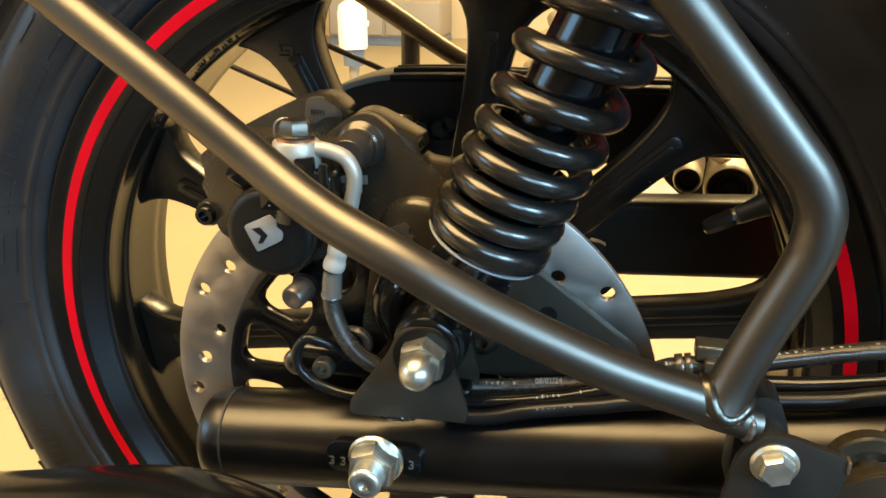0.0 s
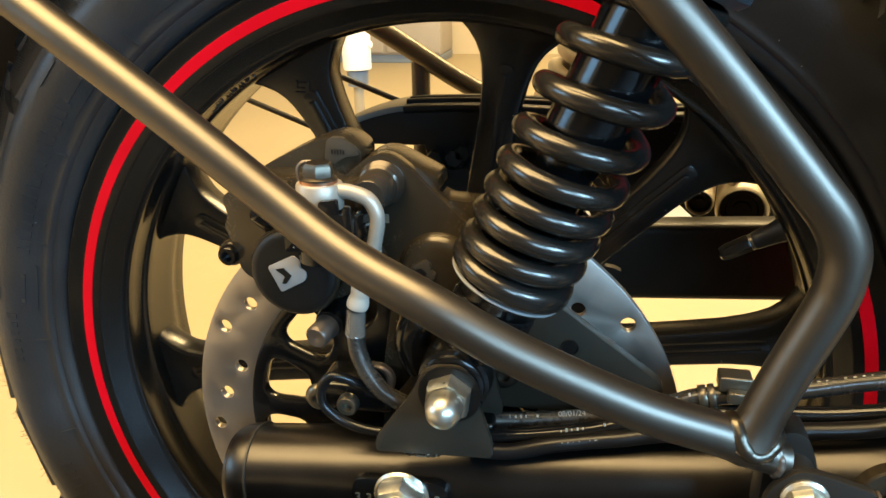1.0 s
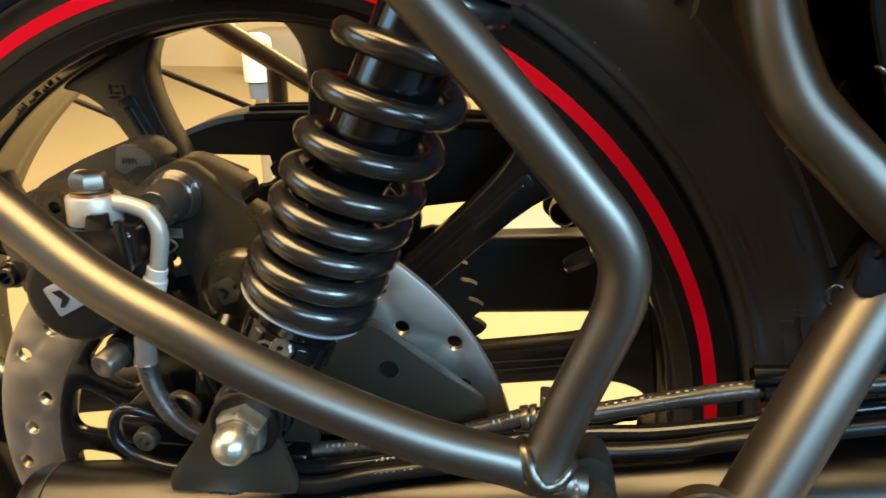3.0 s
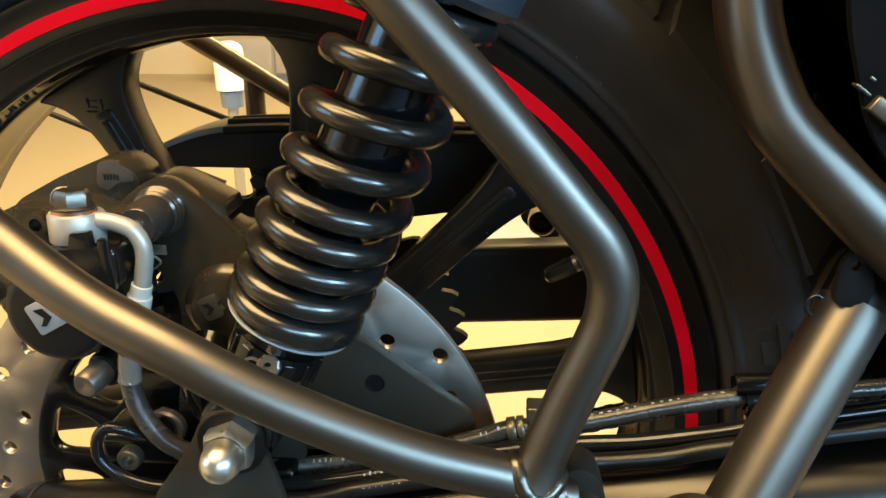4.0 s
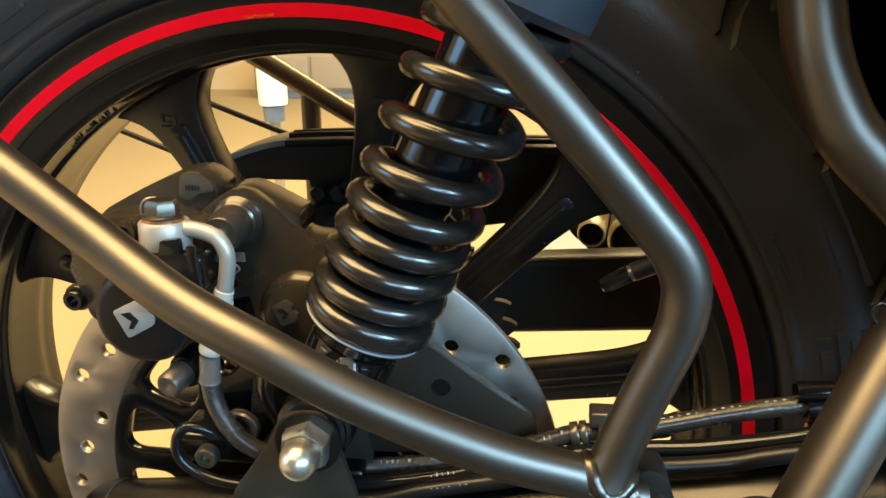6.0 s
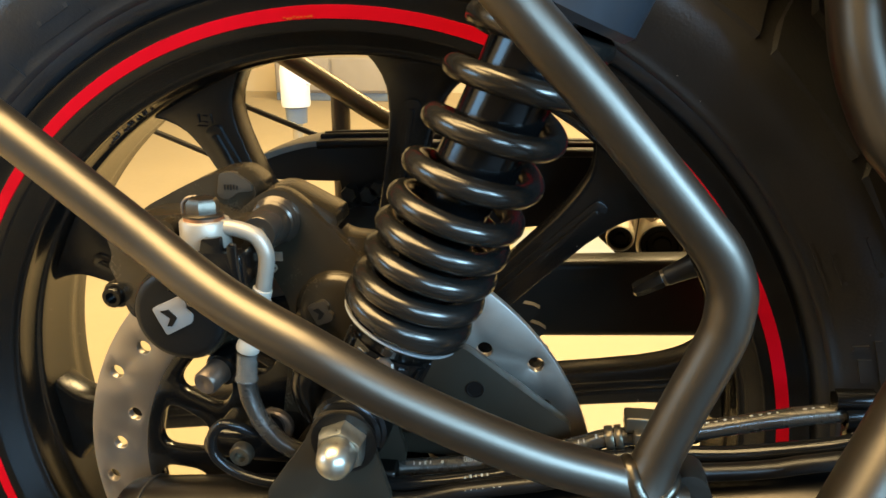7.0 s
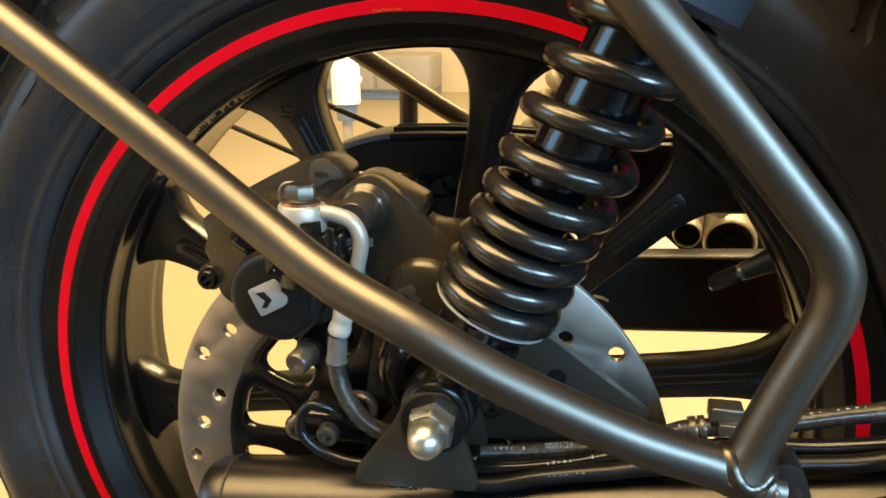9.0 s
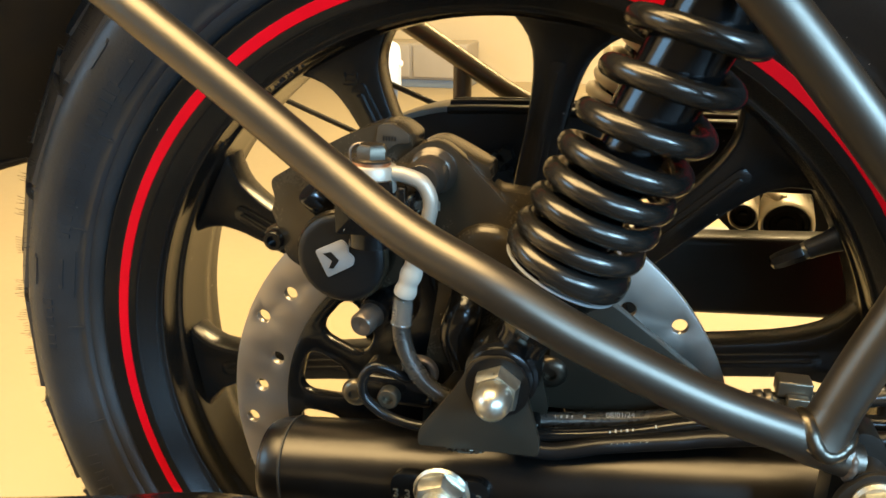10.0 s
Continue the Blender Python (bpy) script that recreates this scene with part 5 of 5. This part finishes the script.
peg = thing("passenger_footpeg", at(0.165, 0.215, 0.05), "folded metal passenger footpeg on the far side", "footpeg")
tilted = Vector((-0.15, -1, -0.10))
for x, y, z, r, n in ((0.1586, 0.2000, 0.0615, 0.0108, 0.034), (0.1905, 0.2060, 0.0545, 0.0195, 0.042)):
    knuckle = part("knuckle", lathe([(-n, 0), (-n, r), (0.002, r), (0.005, r * 0.95), (0.006, r * 0.90), (0.0055, r * 0.86), (0.0005, r * 0.84), (0.0005, 0)], at(x, y, z), tilted, 36), PEG, peg)
    part("bolt", lathe([(0.0006, 0), (0.0006, r * 0.83), (0.0030, r * 0.80), (0.0036, r * 0.62), (0.0020, r * 0.56), (0.0020, r * 0.36), (0.0046, r * 0.33), (0.0050, 0)], at(x, y, z), tilted, 28), GLOSS, knuckle, "black round pivot bolt")
part("link", sweep(smooth_path([at(0.1600, 0.225, 0.0800), at(0.1720, 0.215, 0.0780), at(0.1840, 0.207, 0.0735)], 6), 0.0032, 12), PEG, peg)
part("rivet", lathe([(0, 0.0045), (0.002, 0.0042), (0.004, 0.0025), (0.0045, 0)], at(0.1860, 0.212, 0.0720), (0, -0.3, 1), 18), PEG, peg)
part("back_plate", plate(rounded([(0.1430, 0.0480), (0.1480, 0.0900), (0.1700, 0.1080), (0.2300, 0.1050), (0.2300, 0.0200), (0.1800, 0.0150)], 0.006, 4), 0.246, 0.252, bevel=0.001), PLASTIC, peg, "black footpeg hanger plate")

# ---- mudguards and silencer ----


def curved_panel(r, a0, a1, y0, y1, thick):
    """Part of a drum round the axle, dished at its edges."""
    bm = bmesh.new()
    n, across = 30, 10
    grid = []
    for inner in (0, 1):
        rows = []
        for i in range(n + 1):
            a = radians(a0 + (a1 - a0) * i / n)
            row = []
            for j in range(across + 1):
                u = 2 * j / across - 1
                rad = r - 0.018 * abs(u) ** 3 - thick * inner
                row.append(bm.verts.new(at(rad * math.cos(a), (y0 + y1) / 2 + u * (y1 - y0) / 2, rad * math.sin(a))))
            rows.append(row)
        grid.append(rows)
    for rows in grid:
        for i in range(n):
            for j in range(across):
                bm.faces.new((rows[i][j], rows[i][j + 1], rows[i + 1][j + 1], rows[i + 1][j]))
    top, low = grid
    for i in range(n):
        for j in (0, across):
            bm.faces.new((top[i][j], top[i + 1][j], low[i + 1][j], low[i][j]))
    for i in (0, n):
        for j in range(across):
            bm.faces.new((top[i][j], top[i][j + 1], low[i][j + 1], low[i][j]))
    return bm


mudguard = thing("rear_mudguard", at(-0.30, MID, 0.25), "black plastic rear mudguard over the tyre", "mudguard")
part("shell", curved_panel(0.395, 75, 166, -0.045, 0.135, 0.004), MATT, mudguard)
part("edge_lip", sweep([at(0.388 * math.cos(radians(166)), y, 0.388 * math.sin(radians(166))) for y in (-0.02, 0.02, 0.06, 0.11)], 0.003, 10), MATT, mudguard)
inner = thing("inner_mudguard", at(0.30, MID, 0.2), "black plastic inner mudguard ahead of the tyre", "mudguard")
part("shell", curved_panel(0.400, -20, 75, -0.045, 0.135, 0.004), MATT, inner)
# Black sheet added beyond the tyre, standing in for plain darkness there.
sector = [(0.300 * math.cos(radians(a)), 0.300 * math.sin(radians(a))) for a in range(-14, 80, 4)] + [(0.52 * math.cos(radians(a)), 0.52 * math.sin(radians(a))) for a in range(78, -16, -4)]
part("dark_backing", plate(sector, 0.131, 0.135), MATT, inner)

silencer = thing("exhaust_silencer", at(0.0, -0.13, -0.06), "black exhaust silencer below the swingarm", "exhaust")
can_path = smooth_path([at(-0.34, -0.152, -0.066), at(-0.156, -0.150, -0.031), at(-0.098, -0.150, -0.0185), at(-0.066, -0.150, -0.0165), at(-0.035, -0.150, -0.024), at(-0.005, -0.149, -0.036)], 8)
part("can", sweep(can_path, lambda u: 0.034 * math.sqrt(max(0.12, min(1.0, 9 * min(u, 1 - u)))), 36), GLOSS, silencer)
part("link_pipe", sweep(smooth_path([at(-0.020, -0.149, -0.032), at(0.04, -0.140, -0.055), at(0.16, -0.115, -0.070), at(0.32, -0.085, -0.10)], 8), 0.019, 28), GLOSS, silencer)

# ---- things in the room behind ----
PX, PY = -0.4705, 1.310
post = thing("display_post", (PX, PY, GROUND), "white capped display post with pale blue collar on the floor", "post")
part("cap", lathe([(0, 0), (0, 0.0310), (0.004, 0.0325), (0.078, 0.0325), (0.092, 0.0295), (0.099, 0.0220), (0.103, 0.0120), (0.104, 0)], (PX, PY, 0.350), (0, 0, 1), 32), WHITE, post, "white plastic cap")
part("knob", lathe([(0, 0), (0, 0.008), (0.006, 0.007), (0.007, 0)], (PX + 0.0315, PY - 0.005, 0.405), (1, -0.2, 0), 16), WHITE, post)
part("collar", lathe([(0, 0), (0, 0.0230), (0.034, 0.0250), (0.037, 0)], (PX, PY, 0.313), (0, 0, 1), 28), BLUE_GREY, post, "pale blue collar")
part("pole", lathe([(0, 0), (0, 0.070), (0.004, 0.070), (0.008, 0.012), (0.305, 0.012), (0.305, 0)], (PX, PY, GROUND), (0, 0, 1), 28), FLOOR, post, "slim cream pole and foot")
cabinet = thing("low_cabinet", (-1.17, 4.1, GROUND), "grey sheet metal cabinet against the wall", "cabinet")
part("body", box((-1.50, 3.96, 0.055), (-0.84, 4.30, 0.26), 0.012), GREY_BOX, cabinet)
part("base", box((-1.50, 3.97, GROUND), (-0.84, 4.29, 0.055), 0.004), BLUE_GREY, cabinet, "blue-grey plinth")
for x in (-1.33, -1.00):
    part("door", box((x - 0.155, 3.945, 0.07), (x + 0.155, 3.96, 0.25), 0.004), GREY_BOX, cabinet)
# Flat strip, paler and bluer than the floor round it.
runner = thing("pale_floor_strip", (0.3, 1.2, GROUND), "pale blue-grey strip on the floor behind the wheel", "mat")
part("sheet", box((0.02, 1.30, GROUND), (1.9, 1.51, GROUND + 0.006), 0.002), PALE_GREY, runner)
# Unseen dark sheet, added so tubes, arm and tyre don't reflect bright floor.
mat_origin = (0.1, -1.1, GROUND)
unseen_dark_mat = thing("unseen_dark_mat", mat_origin, "unseen dark sheet on the floor, added to darken reflections", "mat")
part("sheet", box((-0.70, -3.10, GROUND), (3.26, -0.16, GROUND + 0.006), 0.002), SOFT_RUBBER, unseen_dark_mat)
part("border", box((-0.74, -3.10, GROUND), (-0.70, -0.16, GROUND + 0.008), 0.002), SOFT_RUBBER, unseen_dark_mat)
part("border", box((3.26, -3.10, GROUND), (3.30, -0.16, GROUND + 0.008), 0.002), SOFT_RUBBER, unseen_dark_mat)
